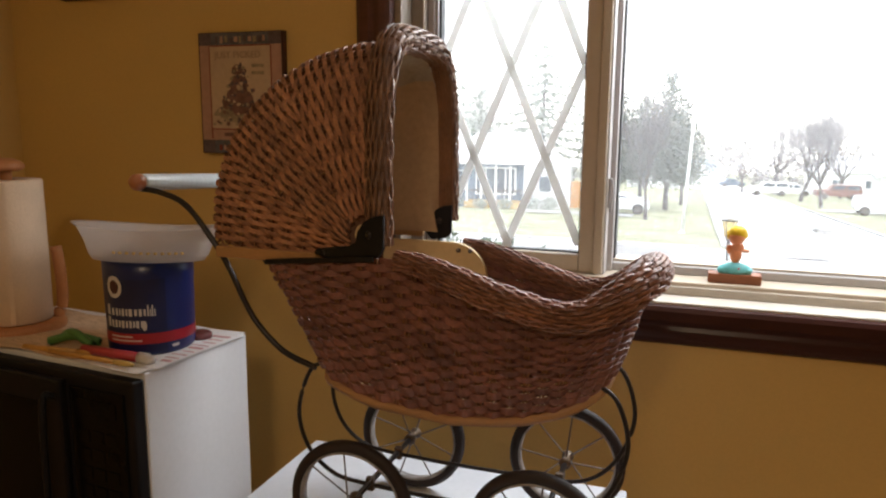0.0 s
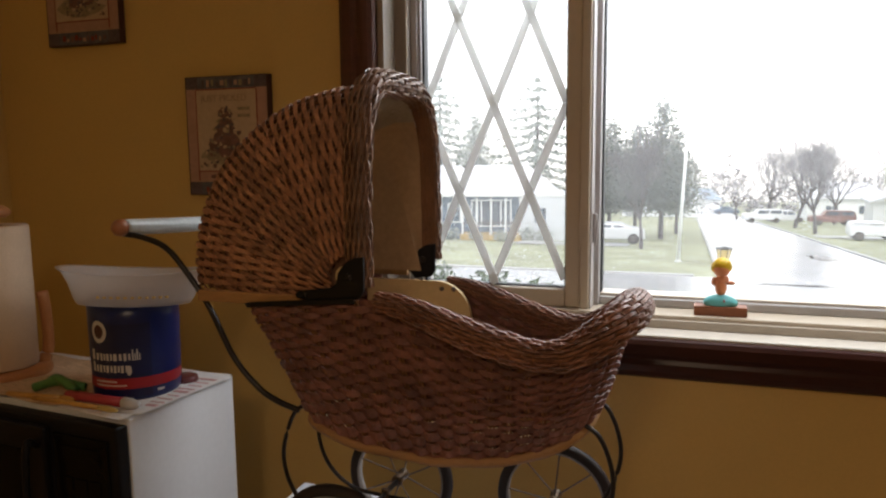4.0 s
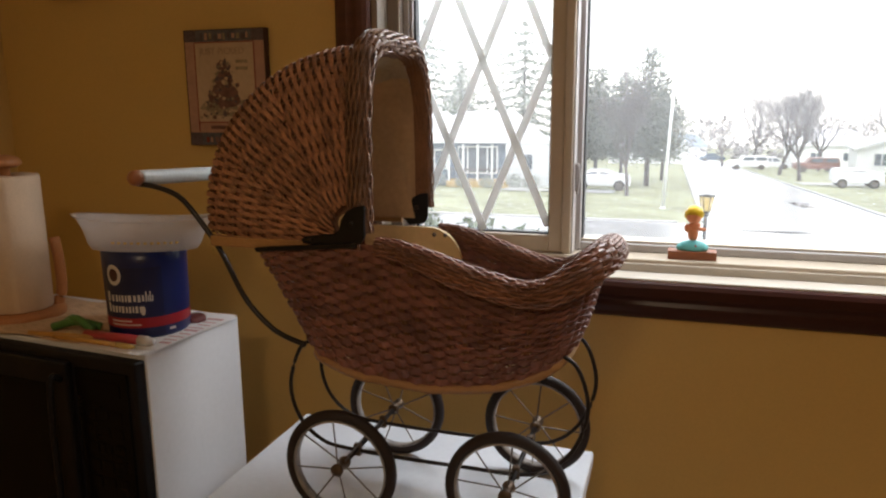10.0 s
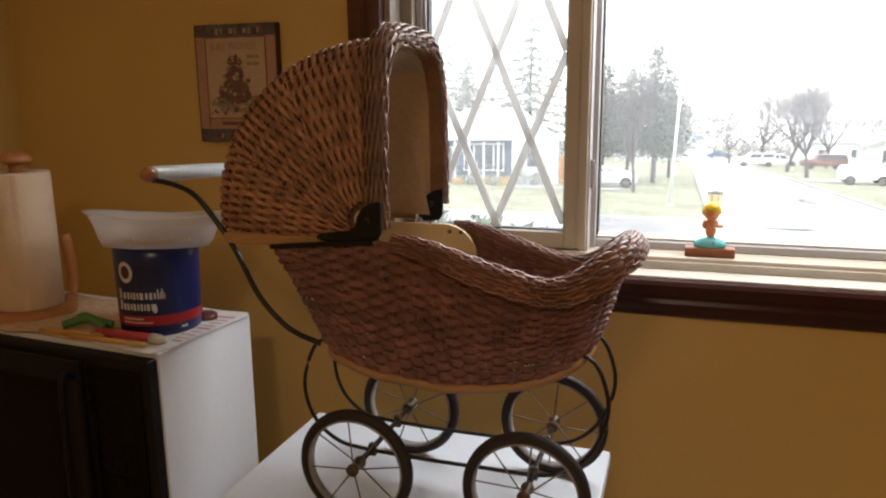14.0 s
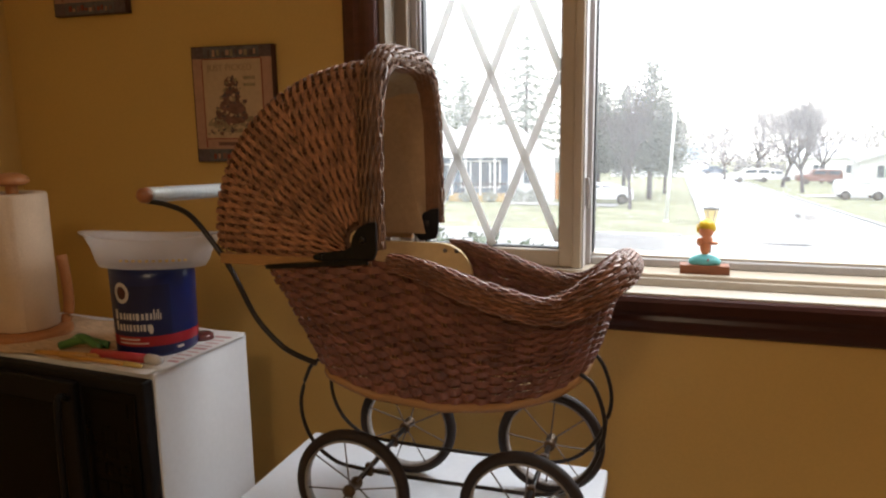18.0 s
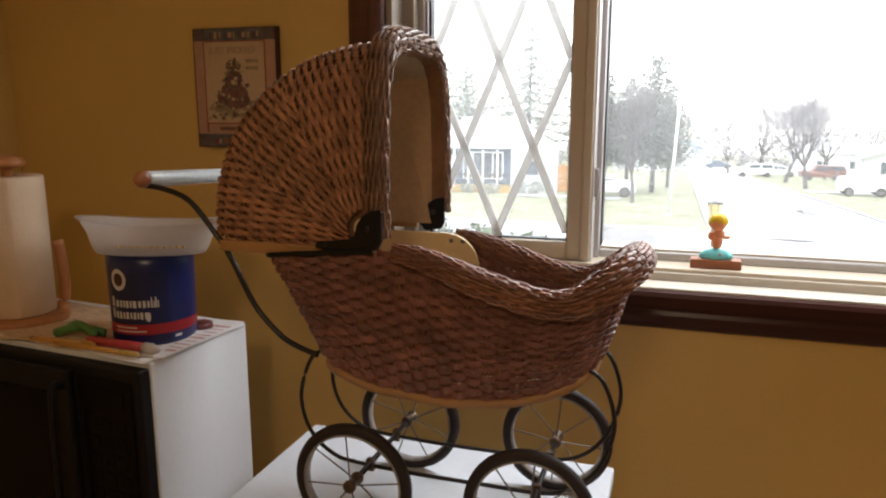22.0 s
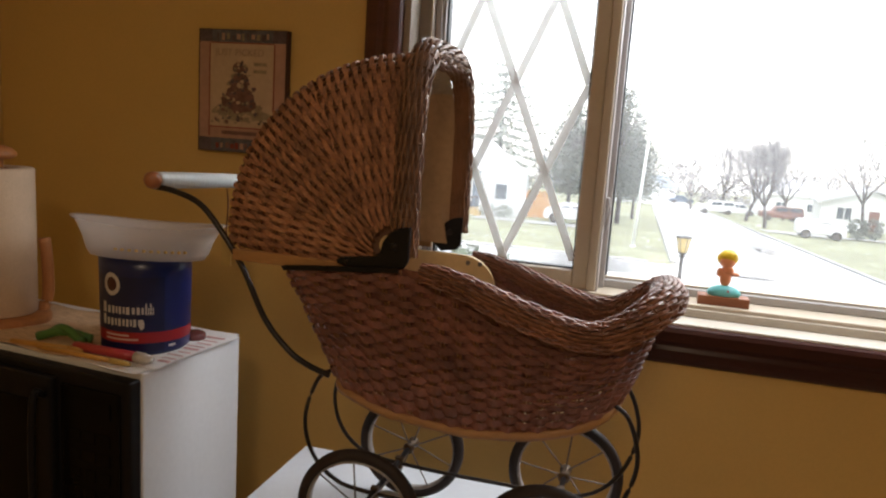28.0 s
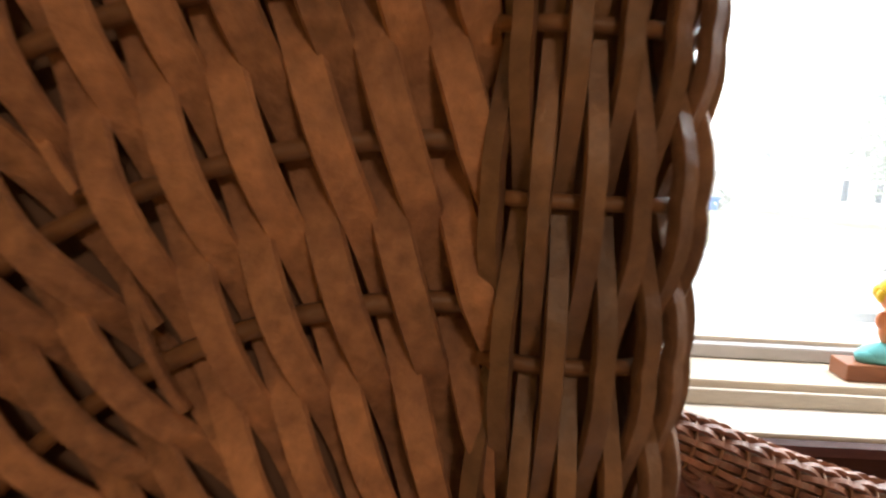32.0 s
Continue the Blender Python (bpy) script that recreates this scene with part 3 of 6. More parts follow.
# even steps round the plan
near_turn = np.geomspace(1e-9, 0.2, 700)
dense = np.unique(np.clip(np.concatenate([np.linspace(0, 2 * np.pi, 4001), *(m + s_ * near_turn for m in (np.pi / 2, 1.5 * np.pi) for s_ in (-1, 1))]), 0, 2 * np.pi))
pd = basket(dense, np.full_like(dense, 0.6))
run = np.r_[0, np.cumsum(np.linalg.norm(np.diff(pd, axis=0), axis=1))]
NST, PER = 58, 6
at_a = np.interp(np.arange(NST * PER) * run[-1] / (NST * PER), run, dense)
body = sub("basket")
rng = np.random.default_rng(7)
ROWS_B = 25
for r in range(ROWS_B):
    v0 = (r + 0.5) / ROWS_B
    p, ta, tv, n = surf_frames(basket, at_a, np.full_like(at_a, v0))
    hgt = np.linalg.norm(basket(at_a, np.full_like(at_a, v0 + 0.5 / ROWS_B)) - basket(at_a, np.full_like(at_a, v0 - 0.5 / ROWS_B)), axis=1)
    k = np.arange(len(at_a)) / PER
    wave = np.cos(np.pi * (k + r)) * 0.0040 + 0.0006 * np.interp(k, np.arange(0, NST + 1, 2), rng.normal(0, 1, NST // 2 + 1))
    wave = wave * (0.25 if r == 0 else 1)
    drift = 0.0005 * np.sin(k * 0.55 + rng.uniform(0, 6)) + 0.0003 * np.interp(k, np.arange(0, NST + 1, 1), rng.normal(0, 1, NST + 1))
    loose = (p[:, 0] > 0.05) & (r in (7, 9, 10, 12, 13, 15)) & (np.sin(k * 2.1 + r * 1.7) > -0.5)
    width = np.where(loose, 0.40, 0.46 if r == 0 else 0.80 if r < 7 else 0.66)
    ribbon("weaver", p + n * wave[:, None] + tv * drift[:, None], n, tv, hgt * width, 0.0012, M_WEAVER, body, True)
for k in range(NST):
    a0 = np.interp(k * run[-1] / NST, run, dense)
    vs = np.linspace(0.0, 1.0, 22)
    p, ta, tv, n = surf_frames(basket, np.full_like(vs, a0), vs)
    tube("stake", p - ta * 0.0022, 0.0018, M_STAKE, body, 6)
    tube("stake", p + ta * 0.0022, 0.0018, M_STAKE, body, 6)

# bottom board with its pale edge
lo = np.linspace(0, 2 * np.pi, 96, endpoint=False)
pe, ta, tv, n = surf_frames(basket, lo, np.zeros_like(lo))
sect = ((-0.006, 0.004), (0.0058, 0.006), (0.0072, 0.0), (0.0050, -0.0065), (-0.006, -0.0075))
ring = np.stack([pe + n * a + np.array([0, 0, 1.0]) * b for a, b in sect], 1)
v, f = ring_mesh(ring, True)
raw("bottom_band", v, f, M_BANDW, body, "pale bent-wood band", True)
inner = pe - n * 0.004
nlo = len(lo)
mid = np.c_[inner[:, 0], np.zeros(nlo), inner[:, 2]]
me_v = [*inner, *mid]
raw("floor_board", me_v, [(i, (i + 1) % nlo, nlo + (i + 1) % nlo, nlo + i) for i in range(nlo)], M_PANEL, body, "cream painted inner floor")

# rolled rim: from the near side round the foot to the far side
cand = np.unique(np.concatenate([dense[dense <= np.pi], dense[dense > np.pi] - 2 * np.pi]))
pr = basket(cand, np.ones_like(cand)) + pram_at
keep = pr[:, 0] > -0.170
cand = cand[keep]
pr = pr[keep]
rr = np.r_[0, np.cumsum(np.linalg.norm(np.diff(pr, axis=0), axis=1))]
NR = 54
ra = np.interp(np.linspace(0, rr[-1], NR * 10 + 1), rr, cand)
rp, rta, rtv, rn = surf_frames(basket, ra, np.ones_like(ra))
xr = rp[:, 0] + pram_at[0]
front = np.clip((xr - 0.03) / 0.10, 0, 1)
tip = np.clip((xr - 0.06) / 0.06, 0, 1)
rad = 0.010 + 0.007 * np.clip((xr + 0.17) / 0.10, 0, 1) + 0.0025 * front + 0.002 * tip
core = rp + rn * (0.010 + 0.003 * front - 0.006 * tip)[:, None] + np.array([0, 0, 1.0]) * (0.001 + 0.008 * front + 0.009 * tip)[:, None]
rim = sub("rolled_rim")
tube("core", core, rad * 0.80, M_BACK, rim, 12)
tan_r = unit(np.gradient(core, axis=0))
out_r = unit(rn - (rn * tan_r).sum(-1, keepdims=True) * tan_r)
up_r = np.cross(out_r, tan_r)
NS = 24
kk = np.arange(len(ra)) / 10
for q in range(NS):
    psi = 2 * np.pi * q / NS
    nn = np.cos(psi) * out_r + np.sin(psi) * up_r
    ww = -np.sin(psi) * out_r + np.cos(psi) * up_r
    wave = 1 + (0.0019 * np.cos(np.pi * (kk + q)) + 0.0020 * np.abs(np.sin(np.pi * kk)) - 0.0008 + 0.0004 * np.sin(kk * 0.7 + q)) / rad
    ribbon("rim_strand", core + nn * (rad * wave)[:, None], nn, ww, rad * np.pi / NS * 0.88, 0.0013, M_RIMREED, rim)
for k in range(1, NR):
    i = k * 10
    ang = np.linspace(0, 2 * np.pi, 25)[:-1]
    loop = core[i] + (rad[i] + 0.0002) * (np.cos(ang)[:, None] * out_r[i] + np.sin(ang)[:, None] * up_r[i])
    tube("rim_rib", loop, 0.0012, M_STAKE, rim, 5, True)

# inner boards
for y, nm, bt in ((0.103, "far", 0.424),):
    b = bmesh.new()
    box(b, -0.180, -0.002, y - 0.004, y + 0.004, 0.345, bt)
    corner = [e for e in b.edges if all(vv.co.x > -0.01 and vv.co.z > bt - 0.01 for vv in e.verts)]
    bmesh.ops.bevel(b, geom=corner, offset=0.058, segments=10, profile=0.5, affect="EDGES")
    part("side_board", b, M_PANEL, body, "cream painted inner board")
    if nm == "far":
        for sx in (-0.02, 0.0):
            vv, ff = lathe([(0.0, 0.0), (0.004, 0.0), (0.0035, 0.002), (0.0, 0.003)], 10)
            tack = raw("tack", vv, ff, M_SPOKE, body)
            tack.matrix_basis = Matrix.Translation((sx - 0.03, y - 0.0042, 0.412)) @ Matrix.Rotation(radians(90), 4, "X")

# hood: reeds fan out from the pivot up one side, over the top and down the other
hood = sub("hood")
PX, PZ, HW, HN = -0.213, 1.268, 0.141, 3.5


def hood_radius(th):
    u = (np.degrees(th) - 90) / 90
    return 0.266 + 0.020 * np.sin(np.pi * u) + 0.003 * u + 0.017 * np.clip(1 - 2.2 * u, 0, 1) ** 1.5


phi_d = np.linspace(0.0, np.pi, 1601)


def arch(ph, r, full=HN):
    c, s = np.cos(ph), np.sin(ph)
    e = 2 / full
    return -HW * np.sign(c) * np.abs(c) ** e, r * np.abs(s) ** e


def hood_line(th, steps, mid=None):
    """Points, normals and width directions of one reed at fan angle th, at even steps of its length.
    With mid, the reed keeps more nearly parallel to the middle reed of its sector."""
    r = hood_radius(th)
    y, rho = arch(phi_d, r, HN + 2.0 * (np.degrees(th) - 90) / 90)
    s = np.r_[0, np.cumsum(np.hypot(np.diff(y), np.diff(rho)))]
    st = np.asarray(steps) * s[-1]
    yy, rr_ = np.interp(st, s, y), np.interp(st, s, rho)
    an = np.full_like(rr_, th) if mid is None else mid + (th - mid) * (r + APEX) / (rr_ + APEX)
    p = np.stack([PX + rr_ * np.cos(an) - pram_at[0], yy, PZ + rr_ * np.sin(an) - pram_at[2]], -1)
    t = unit(np.gradient(p, axis=0))
    w = np.stack([-np.sin(an), 0 * an, np.cos(an)], -1)
    n = unit(np.cross(t, w))
    w = np.cross(n, t)
    return p, t, w, n, rr_, s[-1]


APEX = 0.06
SECTOR, NPS = radians(29.1), 22
# each sector's reeds run nearly side by side and end at its seams
REEDS = [(radians(91.8) + SECTOR * (s_ + (i + 0.5) / NPS), radians(91.8) + SECTOR * (s_ + 0.5) + lean, radians(90.6) + SECTOR * s_, radians(92.6) + SECTOR * (s_ + 1)) for s_, lean in enumerate((radians(8), radians(3), 0.0)) for i in range(-1, NPS + (2 if s_ < 2 else 0))]
NSTK, PERH = 30, 10
grid = np.linspace(0.0, 1.0, NSTK * PERH + 1)
for j, (th, mid_th, low_th, high_th) in enumerate(REEDS):
    p, t, w, n, rho, L = hood_line(th, grid, mid_th)
    an = mid_th + (th - mid_th) * (hood_radius(th) + APEX) / (rho + APEX)
    inside = np.minimum(an - low_th, high_th - an)
    half = np.minimum(0.0036, 0.60 * rho * SECTOR / NPS * (hood_radius(th) + APEX) / (rho + APEX))
    taper = np.clip(inside / 0.04, 0.3, 1)
    ok = (inside > 0) & (rho > 0.02) & (np.hypot(p[:, 0] + pram_at[0] + 0.217, p[:, 2] + pram_at[2] - 1.298) > 0.026)
    k = grid * NSTK
    wave = np.cos(np.pi * (k + j)) * 0.0040 + 0.0005 * np.interp(k, np.arange(NSTK + 1), rng.normal(0, 1, NSTK + 1))
    drift = 0.0003 * np.interp(k, np.arange(0, NSTK + 2, 2), rng.normal(0, 1, NSTK // 2 + 1))
    q = p + n * wave[:, None] + w * drift[:, None]
    if ok.sum() < 6:
        continue
    ribbon("reed", q[ok], n[ok], w[ok], (half * taper)[ok], 0.0011, M_STRIP, hood)
for k in range(3, NSTK - 2):
    ths = np.radians(np.linspace(90.5, 179.0, 60))
    pts, ok = [], True
    for th in ths:
        p, t, w, n, rho, L = hood_line(th, np.array([k - 0.01, k, k + 0.01]) / NSTK)
        pts.append(p[1])
        ok = rho[1] > 0.085
    if ok:
        tube("hood_stake", pts, 0.0018, M_STAKE, hood, 6)
# lining
gr = []
for i, th in enumerate(np.radians(np.linspace(90, 180, 13))):
    box_in = min(1.0, i / 2)
    y, rho = arch(phi_d, hood_radius(th) * (0.965 - 0.10 * box_in), HN + 3.5 * box_in)
    s_l = np.r_[0, np.cumsum(np.hypot(np.diff(y), np.diff(rho)))]
    st = np.linspace(0, s_l[-1], 60)
    yy, rl = np.interp(st, s_l, y) * (0.94 - 0.09 * box_in), np.interp(st, s_l, rho)
    gr.append(np.stack([PX + rl * np.cos(th) - pram_at[0], yy, PZ + rl * np.sin(th) - pram_at[2]], -1))
gr = np.array(gr)
# added sheet behind the reeds; its dark colour gives the gaps their shade
bk = np.array([[*(lambda o: o[0] - o[3] * 0.0085)(hood_line(th, np.linspace(0, 1, 60)))] for th in np.radians(np.linspace(90.5, 179.5, 24))])
raw("backing", bk.reshape(-1, 3), [(i * 60 + k, i * 60 + k + 1, (i + 1) * 60 + k + 1, (i + 1) * 60 + k) for i in range(23) for k in range(59)], M_BACK, hood, "dark sheet standing in for shade between the reeds", True)
for name, spans, m, label in (("side_lining", ((0, 20),), M_LINING, "tan cloth side panel"), ("side_lining", ((39, 59),), M_LINING, "tan cloth side panel"), ("back_lining", ((20, 39),), M_LINING2, "grey-cream cloth back panel")):
    faces = [(i * 60 + k, i * 60 + k + 1, (i + 1) * 60 + k + 1, (i + 1) * 60 + k) for i in range(12) for a, z in spans for k in range(a, z)]
    raw(name, gr.reshape(-1, 3), faces, m, hood, label)

# front border of the hood: a rolled band of thin reeds gathered over ribs
border = sub("hood_border")
NBR, PER_B, NB = 30, 10, 21
ay, az_ = arch(phi_d, 0.272, HN + 0.6)
as_ = np.r_[0, np.cumsum(np.hypot(np.diff(ay), np.diff(az_)))]
bs = np.linspace(0, 1, NBR * PER_B + 1) * as_[-1]
bpos = np.stack([np.zeros(len(bs)), np.interp(bs, as_, ay), PZ + 0.018 + np.interp(bs, as_, az_) - pram_at[2]], -1)
btan = unit(np.gradient(bpos, axis=0))
bout = np.stack([np.zeros(len(bs)), -btan[:, 2], btan[:, 1]], -1)
bout = np.where(bout[:, 2:3] * 4 + bout[:, 1:2] * np.sign(bpos[:, 1:2]) < 0, -bout, bout)
deep = (0.0085 + 0.0075 * np.clip(bout[:, 2], 0, 1))[:, None]
# the band's section: how far along x, and how far out (1) or in (-1)
sec = spline([(-0.2175, 0.62, 0), (-0.211, 0.95, 0), (-0.203, 1.0, 0), (-0.195, 0.8, 0), (-0.1885, 0.3, 0), (-0.187, -0.2, 0), (-0.190, -0.7, 0), (-0.199, -1.0, 0), (-0.214, -1.05, 0)], 80)
sl = np.r_[0, np.cumsum(np.hypot(np.diff(sec[:, 0]), np.diff(sec[:, 1]) * 0.010))]


def border_at(u, lift):
    """The band's line at share u of its section, lifted off it by lift, with its outward and crosswise directions."""
    at = lambda w_: np.array([np.interp(w_ * sl[-1], sl, sec[:, 0]), np.interp(w_ * sl[-1], sl, sec[:, 1])])
    (xq, wq), d = at(u), at(min(1, u + 0.02)) - at(max(0, u - 0.02))
    pos = bpos + np.array([xq - pram_at[0], 0, 0]) + bout * (deep * wq - 0.003)
    cross = unit(np.array([d[0], 0, 0]) + bout * deep * d[1])
    nrm = unit(np.cross(btan, cross))
    nrm = nrm * np.sign((nrm * (bout * wq + np.array([0.3, 0, 0]))).sum(-1, keepdims=True))
    return pos + nrm * np.reshape(lift, (-1, 1)), cross, nrm


kb = np.arange(len(bs)) / PER_B
for q in range(NB):
    u = (q + 0.5) / NB
    woven = 1.0 if u < 0.68 else 0.25
    lift = woven * (0.0029 * np.cos(np.pi * (kb + q)) + 0.0014 * np.abs(np.sin(np.pi * kb))) + 0.0004 * np.interp(kb, np.arange(NBR + 1), rng.normal(0, 1, NBR + 1))
    pos, cross, nrm = border_at(u, lift)
    ribbon("border_reed", pos, nrm, cross, 0.0017, 0.0012, M_BORDER if u < 0.68 else M_STAKE, border)
# added dark layer that closes the view between the border reeds
skin = np.array([border_at(u, -0.0042)[0][::5] for u in np.linspace(0, 1, 13)])
ns = skin.shape[1]
raw("band_core", skin.reshape(-1, 3), [(i * ns + k, i * ns + k + 1, (i + 1) * ns + k + 1, (i + 1) * ns + k) for i in range(12) for k in range(ns - 1)], M_BACK, border, "dark layer added under the border reeds", True)
rows_r = np.array([border_at(u, 0.0)[0] for u in np.linspace(0, 0.75, 12)])
for k in range(1, NBR):
    tube("border_rib", rows_r[:, k * PER_B], 0.0013, M_STAKE, border, 6)

# bottom rail of the hood, pivot brackets
for sgn in (-1, 1):
    y = sgn * (HW + 0.002)
    b = bmesh.new()
    box(b, -0.447 - pram_at[0], -0.245 - pram_at[0], y - 0.004, y + 0.004, 1.256 - pram_at[2], 1.272 - pram_at[2], 0.0025)
    part("hood_rail", b, M_BANDW, hood, "pale wooden rail")
    br = sub("bracket")
    ox, oz = -0.214 - pram_at[0], (1.285 if sgn > 0 else 1.299) - pram_at[2]
    b = bmesh.new()
    poly = [(ox + 0.018, oz - 0.026), (ox + 0.024, oz - 0.016), (ox + 0.0245, oz + 0.028), (ox + 0.010, oz + 0.026), (ox - 0.003, oz + 0.019), (ox - 0.012, oz + 0.006), (ox - 0.015, oz - 0.008), (ox - 0.025, oz - 0.014), (ox - 0.040, oz - 0.016), (ox - 0.070, oz - 0.020), (ox - 0.075, oz - 0.024), (ox - 0.074, oz - 0.028), (ox - 0.060, oz - 0.031), (ox - 0.010, oz - 0.030)]
    if sgn > 0:
        poly = [q for q in poly if q[0] > ox - 0.03]
    ym = HW - 0.016 if sgn > 0 else -(HW + 0.009)
    vs = [b.verts.new((px, ym - 0.003, pz)) for px, pz in poly]
    face = b.faces.new(vs)
    ext = bmesh.ops.extrude_face_region(b, geom=[face])
    bmesh.ops.translate(b, verts=[g for g in ext["geom"] if isinstance(g, bmesh.types.BMVert)], vec=(0, 0.006, 0))
    bmesh.ops.recalc_face_normals(b, faces=b.faces)
    bmesh.ops.bevel(b, geom=list(b.edges), offset=0.001, segments=1, affect="EDGES")
    part("plate", b, M_BLACK, br, "black metal pivot plate")
    b = bmesh.new()
    bmesh.ops.create_cone(b, cap_ends=True, segments=24, radius1=0.0145, radius2=0.0145, depth=0.004, matrix=Matrix.Translation((ox - 0.004, (HW - 0.012 if sgn > 0 else -(HW + 0.003)), oz + 0.001)) @ Matrix.Rotation(radians(90), 4, "X"))
    part("washer", b, M_PANEL, br, "pale rounded backing plate")
    for dx, dz, rr2 in ((0.004, 0.002, 0.005), (-0.06, -0.024, 0.003))[:1 if sgn > 0 else 2]:
        b = bmesh.new()
        bmesh.ops.create_uvsphere(b, u_segments=12, v_segments=6, radius=rr2, matrix=Matrix.Translation((ox + dx, (HW - 0.020 if sgn > 0 else -(HW + 0.012)), oz + dz)) @ Matrix.Diagonal((1, 0.5, 1, 1)))
        part("rivet", b, M_IRON, br, smooth=True)

# black strip along the body's top edge, drawn for the shadowed gap under the hood
ba = np.unique(dense)
bx_ = basket(ba, np.full_like(ba, 0.965))
for sgn in (-1, 1):
    pick = ba[(bx_[:, 0] + pram_at[0] < -0.20) & (bx_[:, 0] + pram_at[0] > -0.366) & (sgn * (bx_[:, 1] + YC - YB) > 0)]
    pick = np.interp(np.linspace(0, len(pick) - 1, 60), np.arange(len(pick)), pick)
    bp_, bta, btv, bn = surf_frames(basket, pick, np.full_like(pick, 1.0))
    ribbon("edge_binding", bp_ + bn * 0.0058, bn, btv, np.full(60, 0.0040), 0.0012, M_BLACK, body)

# handle with its bent rods
handle = sub("handle")
handle.matrix_basis = Matrix.Translation((-0.458, -0.15, 0.524)) @ Matrix.Rotation(radians(3.4), 4, "Z") @ Matrix.Rotation(radians(-3.4), 4, "X") @ Matrix.Translation((0.458, 0.15, -0.524))
hx, hz = -0.578 - pram_at[0], 1.356 - pram_at[2]
hy0, hy1 = 1.172 - YC, 1.442 - YC


def along_y(profile, name, material, parent, x, z, label=""):
    vv, ff = lathe(profile, 20, True)
    ob = raw(name, vv, ff, material, parent, label, True)
    ob.matrix_basis = Matrix.Translation((x, 0, z)) @ Matrix.Rotation(radians(-90), 4, "X")
    return ob


along_y([(0.0112, hy0 + 0.014), (0.0122, hy0 + 0.02), (0.0125, 0.0), (0.0122, hy1 - 0.02), (0.0112, hy1 - 0.014)], "grip", M_GRIP, handle, hx, hz, "pale glossy tubular grip")
along_y([(0.002, hy0 - 0.004), (0.008, hy0 - 0.002), (0.012, hy0 + 0.004), (0.0125, hy0 + 0.012), (0.011, hy0 + 0.0138)], "knob", M_GRIPEND, handle, hx, hz, "varnished wooden end knob")
along_y([(0.011, hy1 - 0.0138), (0.0125, hy1 - 0.012), (0.012, hy1 - 0.004), (0.008, hy1 + 0.002), (0.002, hy1 + 0.004)], "knob", M_GRIPEND, handle, hx, hz, "varnished wooden end knob")
ROD = [(-0.583, 1.346), (-0.545, 1.341), (-0.505, 1.326), (-0.470, 1.289), (-0.437, 1.243), (-0.401, 1.175), (-0.363, 1.135), (-0.335, 1.119), (-0.300, 1.108)]
for y, sk in ((1.188 - YC, 0.0), (1.426 - YC, -0.018)):
    tube("handle_rod", spline([(x + sk * min(1, max(0, (-0.33 - x) / 0.2)) - pram_at[0], y, z - pram_at[2]) for x, z in ROD], 60), 0.0042, M_IRON, pram, 10, label="black bent iron rod")

# spring rails
RAIL = [(-0.285, 1.108), (-0.312, 1.090), (-0.330, 1.052), (-0.328, 1.013), (-0.312, 0.980), (-0.284, 0.957), (-0.250, 0.948), (-0.154, 0.944), (-0.05, 0.944), (0.03, 0.945), (0.072, 0.958), (0.103, 0.990), (0.121, 1.035), (0.122, 1.073), (0.106, 1.104), (0.078, 1.122)]
for y in (1.240 - YC, 1.348 - YC):
    tube("spring_rail", spline([(0.199 + (x - 0.199) * 1.052 - pram_at[0], y, 1.465 + (z - 1.465) * 1.052 - pram_at[2] + (0.012 if z > 1.08 else 0)) for x, z in RAIL], 96), 0.0032, M_IRON, pram, 8, label="dark bent iron spring")

# wheels
WR, WX, WYS, WZ = 0.091, (-0.243, 0.016), (1.176 - YC, 1.412 - YC), 0.923 - pram_at[2]


def wheel_mesh():
    vv, ff = lathe([(WR - 0.0145, -0.006), (WR - 0.010, -0.0082), (WR - 0.004, -0.0075), (WR, -0.003), (WR, 0.003), (WR - 0.004, 0.0075), (WR - 0.010, 0.0082), (WR - 0.0145, 0.006), (WR - 0.0145, -0.006)], 56)
    ty = bpy.data.meshes.new("tyre")
    ty.from_pydata(vv, [], ff)
    vv, ff = lathe([(WR - 0.0147, -0.0072), (WR - 0.0172, -0.0076), (WR - 0.0172, 0.0076), (WR - 0.0147, 0.0072), (WR - 0.0147, -0.0072)], 56)
    ri = bpy.data.meshes.new("rim")
    ri.from_pydata(vv, [], ff)
    vv, ff = lathe([(0.004, -0.020), (0.0085, -0.019), (0.010, -0.014), (0.007, -0.008), (0.006, 0.006), (0.0095, 0.010), (0.0095, 0.015), (0.004, 0.017)], 20, True)
    hu = bpy.data.meshes.new("hub")
    hu.from_pydata(vv, [], ff)
    for me, m in ((ty, M_TYRE), (ri, M_RIM), (hu, M_HUB)):
        me.materials.append(m)
        me.polygons.foreach_set("use_smooth", [True] * len(me.polygons))
    vv, ff = tube_data([(0.006, 0, -0.008), (0.04, 0, -0.004), (WR - 0.0170, 0, 0)], 0.0013, 6)
    sp = bpy.data.meshes.new("spoke")
    sp.from_pydata([tuple(map(float, q)) for q in vv], [], ff)
    sp.materials.append(M_SPOKE)
    return ty, ri, hu, sp


ty, ri, hu, sp = wheel_mesh()
